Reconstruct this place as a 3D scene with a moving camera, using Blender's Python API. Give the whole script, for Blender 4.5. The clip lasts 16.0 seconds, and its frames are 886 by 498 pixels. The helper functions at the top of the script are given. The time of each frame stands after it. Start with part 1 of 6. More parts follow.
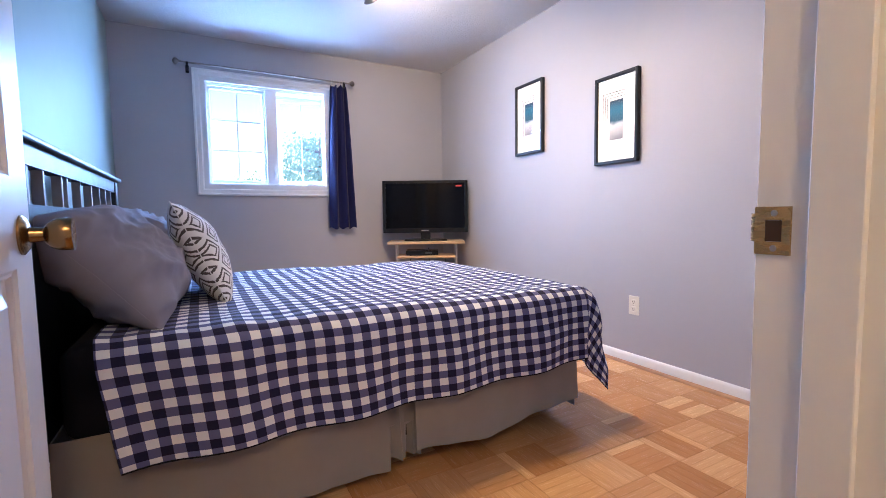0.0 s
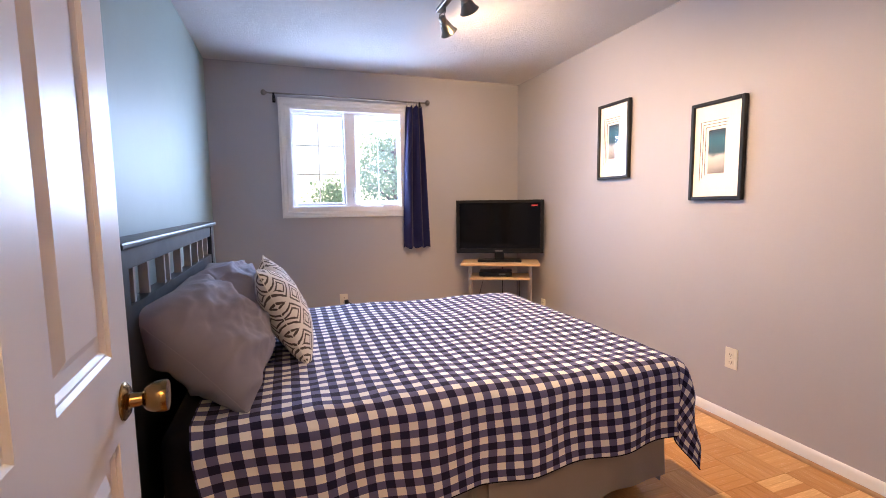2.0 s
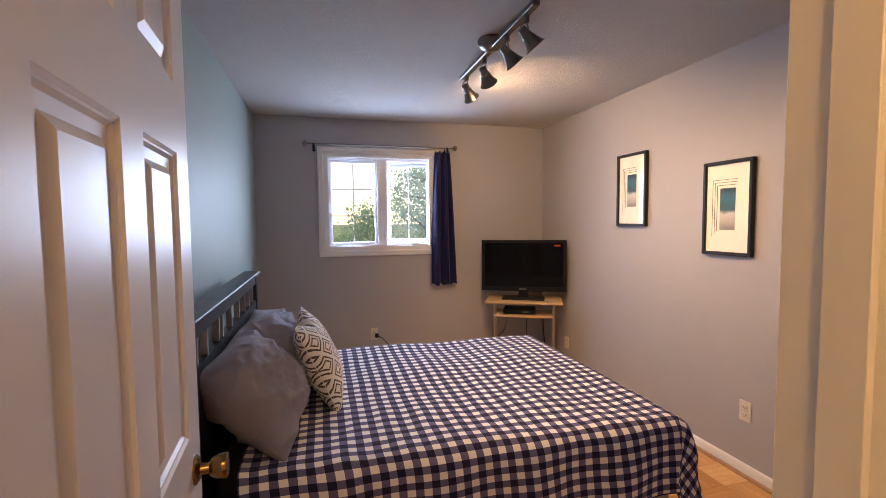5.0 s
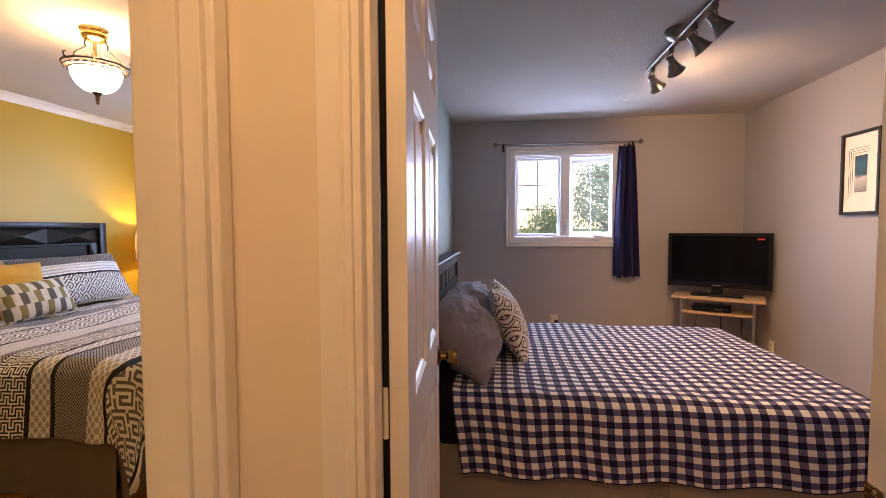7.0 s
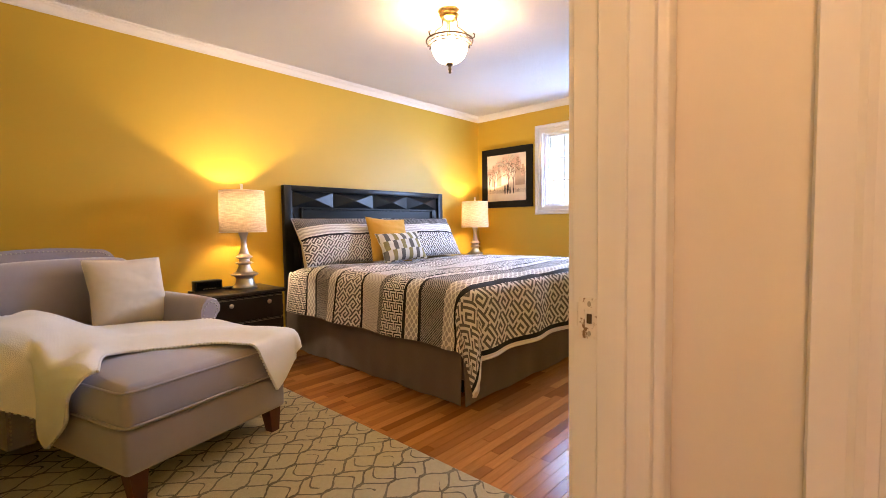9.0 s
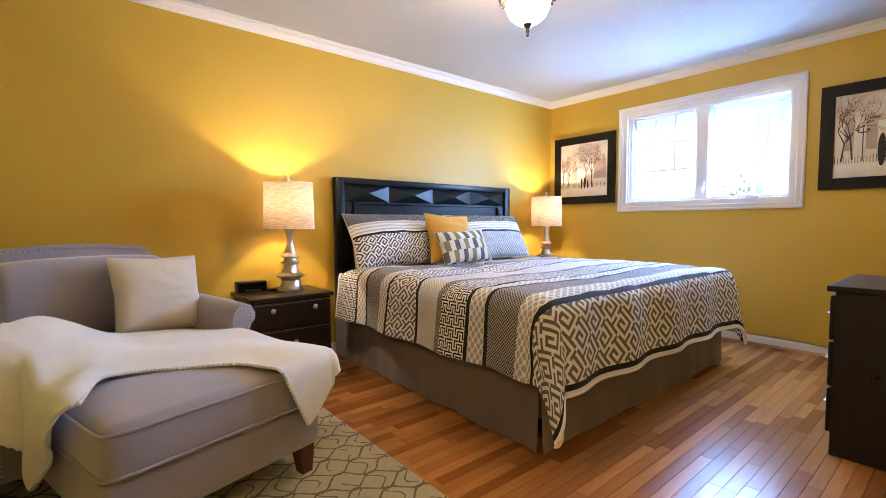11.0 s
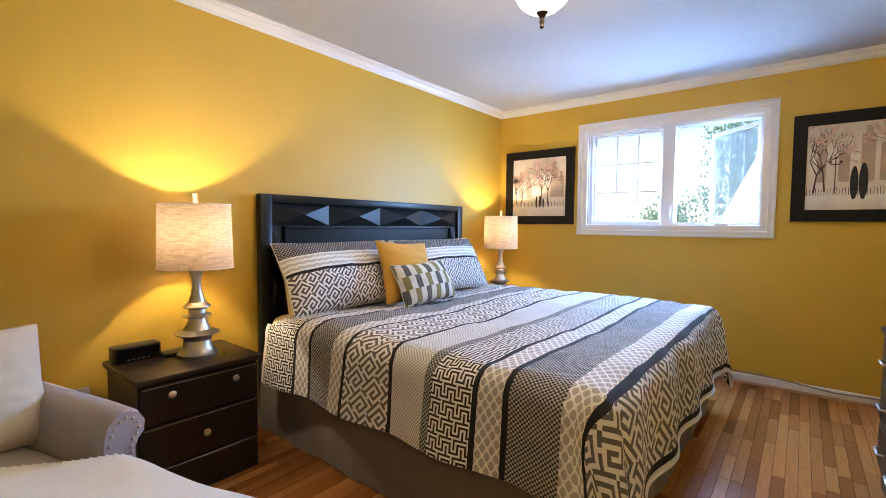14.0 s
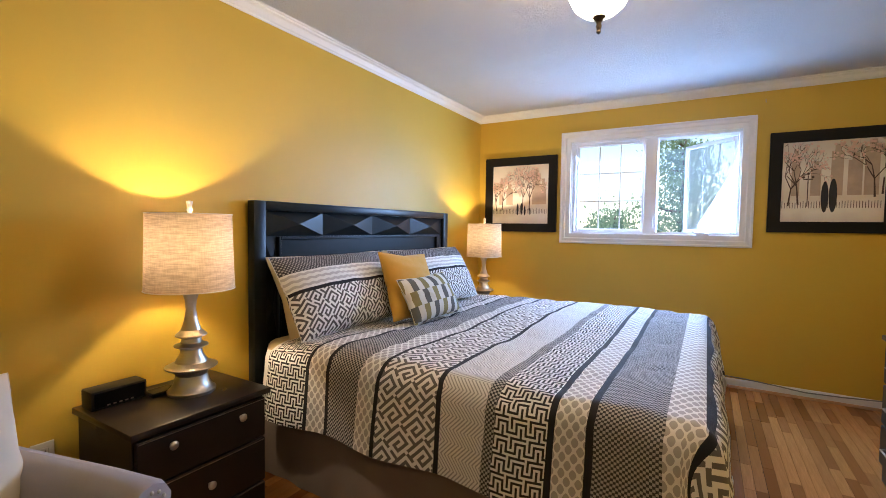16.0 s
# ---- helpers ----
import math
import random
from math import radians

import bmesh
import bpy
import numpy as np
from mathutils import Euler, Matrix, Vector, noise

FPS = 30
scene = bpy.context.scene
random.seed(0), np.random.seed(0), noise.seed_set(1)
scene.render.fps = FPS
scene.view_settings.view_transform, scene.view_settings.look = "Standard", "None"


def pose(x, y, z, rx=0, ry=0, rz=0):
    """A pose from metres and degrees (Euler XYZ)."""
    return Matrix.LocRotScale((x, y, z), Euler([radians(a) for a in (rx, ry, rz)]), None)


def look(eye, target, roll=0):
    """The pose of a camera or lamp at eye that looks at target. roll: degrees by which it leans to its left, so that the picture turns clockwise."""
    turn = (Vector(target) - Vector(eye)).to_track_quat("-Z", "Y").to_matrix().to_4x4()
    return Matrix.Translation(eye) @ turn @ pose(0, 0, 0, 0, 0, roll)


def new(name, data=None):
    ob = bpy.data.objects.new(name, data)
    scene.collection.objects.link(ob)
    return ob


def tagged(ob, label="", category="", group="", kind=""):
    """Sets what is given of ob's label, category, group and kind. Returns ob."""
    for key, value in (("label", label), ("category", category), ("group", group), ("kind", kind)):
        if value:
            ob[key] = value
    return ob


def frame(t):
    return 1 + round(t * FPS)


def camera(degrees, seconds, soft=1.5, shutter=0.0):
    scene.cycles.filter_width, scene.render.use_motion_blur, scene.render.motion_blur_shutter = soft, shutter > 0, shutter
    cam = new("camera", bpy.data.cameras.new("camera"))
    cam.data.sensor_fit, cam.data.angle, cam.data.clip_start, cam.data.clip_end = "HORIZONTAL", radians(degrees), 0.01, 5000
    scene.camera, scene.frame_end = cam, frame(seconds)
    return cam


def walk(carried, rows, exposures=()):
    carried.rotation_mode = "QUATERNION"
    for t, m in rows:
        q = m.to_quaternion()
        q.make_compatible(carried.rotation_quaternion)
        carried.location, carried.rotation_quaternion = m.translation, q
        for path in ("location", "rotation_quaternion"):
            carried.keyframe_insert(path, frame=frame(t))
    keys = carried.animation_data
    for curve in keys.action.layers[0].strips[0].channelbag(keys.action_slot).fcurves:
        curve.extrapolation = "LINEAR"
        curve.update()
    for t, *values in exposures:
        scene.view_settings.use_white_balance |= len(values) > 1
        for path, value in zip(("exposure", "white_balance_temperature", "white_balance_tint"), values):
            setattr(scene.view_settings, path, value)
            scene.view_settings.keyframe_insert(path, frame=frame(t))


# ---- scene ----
cam = camera(89.4, 16.0, soft=0.9)
PATH = [
    (0, (0.764, 1.002, 0.931), (1.716, 2.754, 0.784), -0.8),
    (0.5, (0.775, 1.064, 0.986), (1.607, 2.876, 0.825), -0.9),
    (1, (0.786, 1.088, 1.055), (1.535, 2.934, 0.876), -0.9),
    (1.5, (0.789, 1.088, 1.135), (1.49, 2.951, 0.944), -0.8),
    (2, (0.786, 1.083, 1.235), (1.445, 2.961, 1.036), -0.7),
    (2.5, (0.785, 1.076, 1.313), (1.408, 2.966, 1.115), -0.6),
    (3, (0.781, 1.067, 1.385), (1.383, 2.964, 1.187), -0.5),
    (3.5, (0.777, 1.049, 1.451), (1.361, 2.953, 1.266), -0.4),
    (6, (0.81, 0.704, 1.45), (1.123, 2.677, 1.356), -0.5),
    (6.5, (0.77, 0.603, 1.4), (0.824, 2.6, 1.3), -0.2),
    (7, (0.723, 0.507, 1.332), (0.464, 2.487, 1.236), -0.3),
    (7.5, (0.673, 0.447, 1.265), (0.034, 2.339, 1.163), -0.5),
    (8, (0.633, 0.422, 1.17), (-0.332, 2.171, 1.071), -0.8),
    (8.5, (0.586, 0.44, 1.082), (-0.599, 2.047, 0.98), -0.9),
    (9, (0.491, 0.501, 1.03), (-0.86, 1.972, 0.922), -0.8),
    (9.5, (0.391, 0.615, 1.016), (-1.092, 1.952, 0.907), -0.8),
    (12, (-0.123, 0.936, 1.066), (-1.663, 2.206, 0.951), -0.2),
    (12.5, (-0.25, 0.998, 1.101), (-1.737, 2.331, 0.991), -0.1),
    (13, (-0.352, 1.033, 1.137), (-1.765, 2.444, 1.032), 0.1),
    (13.5, (-0.49, 1.043, 1.169), (-1.832, 2.521, 1.063), 0.3),
    (14, (-0.627, 1.04, 1.212), (-1.878, 2.597, 1.108), 0.5),
    (14.5, (-0.742, 1.063, 1.23), (-1.913, 2.681, 1.126), 0.5),
    (15, (-0.86, 1.099, 1.255), (-1.979, 2.753, 1.142), 0.5),
    (15.5, (-0.953, 1.064, 1.282), (-2.033, 2.744, 1.167), 0.5),
    (16, (-1.105, 0.927, 1.263), (-2.119, 2.649, 1.169), 0.8),
]
walk(cam, [(t, look(eye, target, roll)) for t, eye, target, roll in PATH], exposures=[(0,1.47,5450,10),(0.5,1.5,5700,11),(1,1.48,5900,11),(1.5,1.45,6700,15),(3.5,1.1,9000,17),(6,0.62,9100,20),(7.5,0.76,9300,25),(8.3,1.1,9300,25),(9.5,1.27,7050,16),(12,1.25,6500,12),(14.5,1.0,6600,10),(16,0.84,6750,11)])


# ---- world and light ----
world = bpy.data.worlds.new("sky")
scene.world = world
world.use_nodes = True
wn = world.node_tree.nodes
sky = wn.new("ShaderNodeTexSky")
sky.sky_type, sky.sun_disc = "NISHITA", False
sky.dust_density = 0.3
sky.sun_elevation, sky.sun_rotation = radians(48), radians(200)
world.node_tree.links.new(sky.outputs[0], wn["Background"].inputs["Color"])
wn["Background"].inputs["Strength"].default_value = 0.14


def lamp(name, kind, m, power, color, **more):
    data = bpy.data.lights.new(name, kind)
    data.energy, data.color = power, color
    if kind == "AREA":
        data.shape, data.size, data.size_y = "RECTANGLE", more["w"], more["h"]
    elif kind == "SUN":
        data.angle = radians(0.5)
    else:
        data.shadow_soft_size = more.get("soft", 0.04)
    if kind == "SPOT":
        data.spot_size, data.spot_blend = radians(more["cone"]), more.get("blend", 0.6)
    ob = new(name, data)
    ob.matrix_basis = m
    return ob


DAY = (0.36, 0.57, 1.0)
WARM = (1.0, 0.66, 0.34)
lamp("sun", "SUN", look((0, 0, 9), (1.2, 3.4, 5.2)), 5.0, (1.0, 0.95, 0.88))
lamp("window_light_grey", "AREA", look((1.34, 5.47, 1.64), (1.34, 3.5, 0.85)), 57, DAY, w=1.2, h=0.75)
lamp("window_light_yellow", "AREA", look((-1.56, 5.47, 1.64), (-1.50, 3.5, 0.50)), 80, (0.29, 0.52, 1.0), w=1.3, h=0.75)


# ---- materials ----
class V:
    """A value in a node tree, with arithmetic."""
    def __init__(self, tree, socket):
        self.t, self.s = tree, socket

    def op(self, kind, *others):
        n = self.t.nodes.new("ShaderNodeMath")
        n.operation = kind
        for i, o in enumerate((self, *others)):
            if isinstance(o, V):
                self.t.links.new(o.s, n.inputs[i])
            else:
                n.inputs[i].default_value = o
        return V(self.t, n.outputs[0])

    def __add__(self, o): return self.op("ADD", o)
    def __sub__(self, o): return self.op("SUBTRACT", o)
    def __mul__(self, o): return self.op("MULTIPLY", o)
    def __truediv__(self, o): return self.op("DIVIDE", o)
    def fract(self): return self.op("FRACT")
    def floor(self): return self.op("FLOOR")
    def absolute(self): return self.op("ABSOLUTE")
    def sin(self): return self.op("SINE")
    def less(self, o): return self.op("LESS_THAN", o)
    def more(self, o): return self.op("GREATER_THAN", o)
    def most(self, o): return self.op("MAXIMUM", o)
    def least(self, o): return self.op("MINIMUM", o)
    def mod(self, o): return self.op("FLOORED_MODULO", o)


class Mat:
    """A material on a Principled BSDF, with short calls for its nodes."""
    def __init__(self, name, color=(0.5, 0.5, 0.5), rough=0.6, metal=0.0, spec=0.5, sheen=0.0):
        self.m = bpy.data.materials.new(name)
        self.m.use_nodes = True
        self.t = self.m.node_tree
        self.b = self.t.nodes["Principled BSDF"]
        self.b.inputs["Base Color"].default_value = (*color, 1)
        self.b.inputs["Roughness"].default_value = rough
        self.b.inputs["Metallic"].default_value = metal
        self.b.inputs["Specular IOR Level"].default_value = spec
        self.b.inputs["Sheen Weight"].default_value = sheen
        self.color = color

    def node(self, kind):
        return self.t.nodes.new(kind)

    def link(self, a, b):
        self.t.links.new(a.s if isinstance(a, V) else a, b)

    def coords(self, which="Object"):
        return self.node("ShaderNodeTexCoord").outputs[which]

    def xyz(self, which="Object"):
        n = self.node("ShaderNodeSeparateXYZ")
        self.link(self.coords(which), n.inputs[0])
        return [V(self.t, n.outputs[i]) for i in range(3)]

    def noise(self, scale, detail=4, stretch=(1, 1, 1), which="Object", rough=0.55):
        m = self.node("ShaderNodeMapping")
        m.inputs["Scale"].default_value = stretch
        self.link(self.coords(which), m.inputs["Vector"])
        n = self.node("ShaderNodeTexNoise")
        n.inputs["Scale"].default_value, n.inputs["Detail"].default_value, n.inputs["Roughness"].default_value = scale, detail, rough
        self.link(m.outputs[0], n.inputs["Vector"])
        return V(self.t, n.outputs["Fac"])

    def mix(self, fac, a, b):
        n = self.node("ShaderNodeMix")
        n.data_type = "RGBA"
        for v, i in ((fac, 0), (a, 6), (b, 7)):
            if isinstance(v, tuple):
                n.inputs[i].default_value = (*v, 1)
            elif isinstance(v, (int, float)):
                n.inputs[i].default_value = v
            else:
                self.link(v, n.inputs[i])
        return n.outputs[2]

    def ramp(self, fac, *stops):
        n = self.node("ShaderNodeValToRGB")
        e = n.color_ramp.elements
        while len(e) < len(stops):
            e.new(0.5)
        for el, (p, c) in zip(e, stops):
            el.position, el.color = p, (*c, 1)
        self.link(fac, n.inputs[0])
        return n.outputs[0]

    def base(self, socket):
        self.link(socket, self.b.inputs["Base Color"])
        return self

    def rough(self, v):
        self.link(v, self.b.inputs["Roughness"])
        return self

    def bump(self, height, strength=0.3, distance=0.01):
        n = self.node("ShaderNodeBump")
        n.inputs["Strength"].default_value, n.inputs["Distance"].default_value = strength, distance
        self.link(height, n.inputs["Height"])
        self.link(n.outputs[0], self.b.inputs["Normal"])
        return self


def shade(c, k):
    return tuple(min(1.0, v * k) for v in c)


def paint(name, color, rough=0.5, mottle=0.06, bump=0.06, scale=260):
    m = Mat(name, color, rough)
    m.base(m.mix(m.noise(1.6, 5), shade(color, 1 - mottle), shade(color, 1 + mottle)))
    m.bump(m.noise(scale, 3), bump, 0.002)
    m.rough(m.noise(7, 3) * 0.12 + (rough - 0.06))
    return m.m


def cloth(name, color, rough=0.85, weave=900, fuzz=0.25, wrinkle=0.25, vary=0.10):
    m = Mat(name, color, rough, spec=0.2, sheen=fuzz)
    m.base(m.mix(m.noise(9, 6), shade(color, 1 - vary), shade(color, 1 + vary)))
    m.bump(m.noise(weave, 2) * 0.3 + m.noise(14, 3) * wrinkle, 0.25, 0.006)
    return m.m


def metal(name, color, rough=0.3):
    m = Mat(name, color, rough, metal=1.0)
    m.rough(m.noise(40, 4, (1, 1, 6)) * 0.18 + (rough - 0.09))
    return m.m


def gloss(name, color, rough=0.3, vary=0.08, scale=30, spec=0.5):
    m = Mat(name, color, rough, spec=spec)
    m.base(m.mix(m.noise(scale, 4), shade(color, 1 - vary), shade(color, 1 + vary)))
    m.rough(m.noise(12, 4) * 0.12 + (rough - 0.06))
    return m.m


def glow(name, color, power):
    m = Mat(name, (0.9, 0.87, 0.8), 0.4)
    m.b.inputs["Emission Color"].default_value = (*color, 1)
    m.b.inputs["Emission Strength"].default_value = power
    return m.m


def ceiling_paint(name, color):
    m = Mat(name, color, 0.9, spec=0.15)
    m.base(m.mix(m.noise(3, 5), shade(color, 0.96), shade(color, 1.03)))
    m.bump(m.noise(80, 6, rough=0.7), 1.0, 0.03)
    return m.m


def wood_piece(name, dark, light, along="y", rough=0.32, freq=14, coat=0.0, spread=1.0):
    """Boards that differ from piece to piece, with grain along one axis."""
    m = Mat(name, light, rough)
    st = {"x": (1, 14, 14), "y": (14, 1, 14), "z": (14, 14, 1)}[along]
    info = V(m.t, m.node("ShaderNodeObjectInfo").outputs["Random"])
    island = V(m.t, m.node("ShaderNodeNewGeometry").outputs["Random Per Island"])
    own = (info + island * spread).fract()
    grain = m.noise(freq, 7, st, rough=0.65)
    fine = m.noise(freq * 6, 4, st)
    tone = m.ramp(own, (0.0, dark), (0.35, tuple((a * 2 + b) / 3 for a, b in zip(dark, light))), (0.8, light), (1.0, shade(light, 1.14)))
    tone = m.mix(m.ramp(grain, (0.35, (0, 0, 0)), (0.7, (1, 1, 1))), m.mix(0.4, tone, dark), tone)
    split = m.ramp(m.noise(freq * 0.8, 5, st, rough=0.7), (0.64, (0, 0, 0)), (0.70, (1, 1, 1)))
    tone = m.mix(V(m.t, split) * 0.45, tone, shade(dark, 0.45))
    m.base(m.mix(fine * 0.25, tone, shade(dark, 0.7)))
    m.rough(grain * 0.16 + (rough - 0.08))
    m.bump(fine, 0.08, 0.002)
    m.b.inputs["Coat Weight"].default_value = coat
    m.b.inputs["Specular IOR Level"].default_value = 0.17
    m.b.inputs["Coat Roughness"].default_value = 0.14
    return m.m


M_GREY = paint("grey_wall_paint", (0.40, 0.39, 0.41), 0.55)
# grey wall with the greenish cast of its light mixed into the colour
M_GREENCAST = paint("green_cast_grey_wall", (0.30, 0.385, 0.36), 0.55)
M_YELLOW = paint("yellow_wall_paint", (0.62, 0.40, 0.05), 0.5)
M_CREAM = paint("cream_wall_paint", (0.74, 0.67, 0.58), 0.55)
M_TRIM = paint("white_trim_paint", (0.78, 0.76, 0.735), 0.38, 0.03, 0.03)
M_CEIL = ceiling_paint("stippled_ceiling", (0.74, 0.72, 0.71))
M_VINYL = gloss("white_vinyl", (0.80, 0.81, 0.84), 0.3, 0.03)
M_BLACK = gloss("black_lacquer", (0.010, 0.011, 0.013), 0.42, spec=0.3)
M_DARKWOOD = gloss("dark_brown_stain", (0.016, 0.011, 0.010), 0.30, 0.15, spec=0.35)
M_ESPRESSO = gloss("satin_espresso_stain", (0.009, 0.012, 0.014), 0.33, 0.2, spec=0.24)
M_FRAME = gloss("satin_black_frame", (0.010, 0.009, 0.009), 0.5, 0.15, spec=0.2)
M_STEEL = metal("brushed_steel", (0.52, 0.48, 0.42), 0.34)
M_NICKEL = metal("brushed_nickel", (0.45, 0.42, 0.38), 0.34)
M_KNOB = metal("aged_brass", (0.30, 0.185, 0.075), 0.24)
M_BRASS = metal("worn_brass", (0.45, 0.30, 0.12), 0.27)
M_TRACK = metal("dark_nickel", (0.24, 0.22, 0.20), 0.32)
M_IRON = metal("dark_bronze", (0.055, 0.038, 0.026), 0.42)
M_PLASTIC = gloss("black_plastic", (0.008, 0.008, 0.009), 0.35, spec=0.2)
M_IVORY = gloss("ivory_plastic", (0.70, 0.66, 0.56), 0.35, 0.03)
M_WOODFLOOR = wood_piece("oak_strip_floor", (0.25, 0.088, 0.022), (0.60, 0.265, 0.083), "y", 0.23, 6, 0.05)
M_PARQUET = wood_piece("parquet_blocks", (0.54, 0.25, 0.085), (0.82, 0.50, 0.23), "x", 0.26, 11, 0.4, 0.3)
M_PGAP = gloss("parquet_joint", (0.26, 0.13, 0.05), 0.6)
M_GAP = gloss("dark_floor_joint", (0.05, 0.025, 0.012), 0.7)


# ---- helpers of this scene ----
def link_mesh(name, bm, mat, smooth=None):
    me = bpy.data.meshes.new(name)
    bmesh.ops.recalc_face_normals(bm, faces=bm.faces)
    if smooth is not None:
        for f in bm.faces:
            f.smooth = True
        for e in bm.edges:
            if len(e.link_faces) == 2 and e.calc_face_angle(0) > radians(smooth):
                e.smooth = False
    bm.to_mesh(me)
    bm.free()
    for m in (mat if isinstance(mat, (list, tuple)) else [mat]):
        me.materials.append(m)
    return me


def part(name, bm, mat, parent=None, label="", smooth=None):
    ob = new(name, link_mesh(name, bm, mat, smooth))
    if parent is not None:
        ob.parent = parent
    return tagged(ob, label)


def thing(name, m, label, category, group=""):
    ob = new(name)
    ob.empty_display_size = 0.05
    ob.matrix_basis = m
    return tagged(ob, label, category, group)


def solid(name, bm, mat, label, category="", kind="structure", smooth=None):
    return tagged(part(name, bm, mat, None, label, smooth), "", category, "", kind)


def box(bm, x0, x1, y0, y1, z0, z1, r=0.0, seg=1):
    got = bmesh.ops.create_cube(bm, size=1, matrix=Matrix.LocRotScale(((x0 + x1) / 2, (y0 + y1) / 2, (z0 + z1) / 2), None, (x1 - x0, y1 - y0, z1 - z0)))
    if r:
        es = {e for v in got["verts"] for e in v.link_edges}
        bmesh.ops.bevel(bm, geom=list(es), offset=r, segments=seg, affect="EDGES", profile=0.5)
    return bm


def boxes(*dims, r=0.0, seg=1):
    bm = bmesh.new()
    for d in dims:
        box(bm, *d, r=r, seg=seg)
    return bm


def lathe(bm, profile, at=(0, 0, 0), n=24, m=None):
    """Turns (radius, height) pairs about z."""
    rings = []
    m = m or Matrix.Identity(4)
    for r, z in profile:
        rings.append([bm.verts.new(m @ Vector((at[0] + r * math.cos(2 * math.pi * i / n), at[1] + r * math.sin(2 * math.pi * i / n), at[2] + z))) for i in range(n)])
    for a, b in zip(rings, rings[1:]):
        for i in range(n):
            bm.faces.new((a[i], a[(i + 1) % n], b[(i + 1) % n], b[i]))
    bm.faces.new(rings[0][::-1])
    bm.faces.new(rings[-1])
    return bm


def tube(bm, pts, r, n=8):
    pts = [Vector(p) for p in pts]
    rings = []
    for i, p in enumerate(pts):
        d = (pts[min(i + 1, len(pts) - 1)] - pts[max(i - 1, 0)]).normalized()
        up = Vector((0, 0, 1)) if abs(d.z) < 0.9 else Vector((1, 0, 0))
        a = d.cross(up).normalized()
        b = d.cross(a)
        rr = r(i / (len(pts) - 1)) if callable(r) else r
        rings.append([bm.verts.new(p + rr * (math.cos(2 * math.pi * k / n) * a + math.sin(2 * math.pi * k / n) * b)) for k in range(n)])
    for a, b in zip(rings, rings[1:]):
        for k in range(n):
            bm.faces.new((a[k], a[(k + 1) % n], b[(k + 1) % n], b[k]))
    bm.faces.new(rings[0][::-1])
    bm.faces.new(rings[-1])
    return bm


def prism(bm, outline, z0, z1, m=None):
    """A closed outline in x, y, drawn out from z0 to z1."""
    m = m or Matrix.Identity(4)
    lo = [bm.verts.new(m @ Vector((x, y, z0))) for x, y in outline]
    hi = [bm.verts.new(m @ Vector((x, y, z1))) for x, y in outline]
    k = len(outline)
    bm.faces.new(lo[::-1])
    bm.faces.new(hi)
    for i in range(k):
        bm.faces.new((lo[i], lo[(i + 1) % k], hi[(i + 1) % k], hi[i]))
    return bm


def sheet(nu, nv, f, thick=0.0, uv=None):
    """A sheet of nu x nv quads through f(s, t), with its own uv; thick gives it a second face along the normals."""
    bm = bmesh.new()
    lay = bm.loops.layers.uv.new("UVMap")
    g = [[bm.verts.new(f(i / nu, j / nv)) for j in range(nv + 1)] for i in range(nu + 1)]
    for i in range(nu):
        for j in range(nv):
            fc = bm.faces.new((g[i][j], g[i + 1][j], g[i + 1][j + 1], g[i][j + 1]))
            for lp, (a, b) in zip(fc.loops, ((i, j), (i + 1, j), (i + 1, j + 1), (i, j + 1))):
                lp[lay].uv = uv(a / nu, b / nv) if uv else (a / nu, b / nv)
    if thick:
        bm.normal_update()
        h = [[bm.verts.new(v.co - v.normal * thick) for v in row] for row in g]
        def quad(a, b, c, d, *ij):
            fc = bm.faces.new((a, b, c, d))
            for lp, (i, j) in zip(fc.loops, ij):
                lp[lay].uv = uv(i / nu, j / nv) if uv else (i / nu, j / nv)
        for i in range(nu):
            for j in range(nv):
                quad(h[i][j], h[i][j + 1], h[i + 1][j + 1], h[i + 1][j], (i, j), (i, j + 1), (i + 1, j + 1), (i + 1, j))
        for i in range(nu):
            quad(g[i + 1][0], g[i][0], h[i][0], h[i + 1][0], (i + 1, 0), (i, 0), (i, 0), (i + 1, 0))
            quad(g[i][nv], g[i + 1][nv], h[i + 1][nv], h[i][nv], (i, nv), (i + 1, nv), (i + 1, nv), (i, nv))
        for j in range(nv):
            quad(g[0][j], g[0][j + 1], h[0][j + 1], h[0][j], (0, j), (0, j + 1), (0, j + 1), (0, j))
            quad(g[nu][j + 1], g[nu][j], h[nu][j], h[nu][j + 1], (nu, j + 1), (nu, j), (nu, j), (nu, j + 1))
    return bm


def swept(bm, profile, axis, a, b, flip=1):
    """A trim of outline (out, up) drawn along x or y from a to b. axis: ('x', y, z) or ('y', x, z); flip: the way out."""
    m = []
    for q in (a, b):
        if axis[0] == "x":
            m.append([bm.verts.new((q, axis[1] + flip * o, axis[2] + u)) for o, u in profile])
        else:
            m.append([bm.verts.new((axis[1] + flip * o, q, axis[2] + u)) for o, u in profile])
    k = len(profile)
    for i in range(k):
        bm.faces.new((m[0][i], m[0][(i + 1) % k], m[1][(i + 1) % k], m[1][i]))
    bm.faces.new(m[0][::-1])
    bm.faces.new(m[1])
    return bm


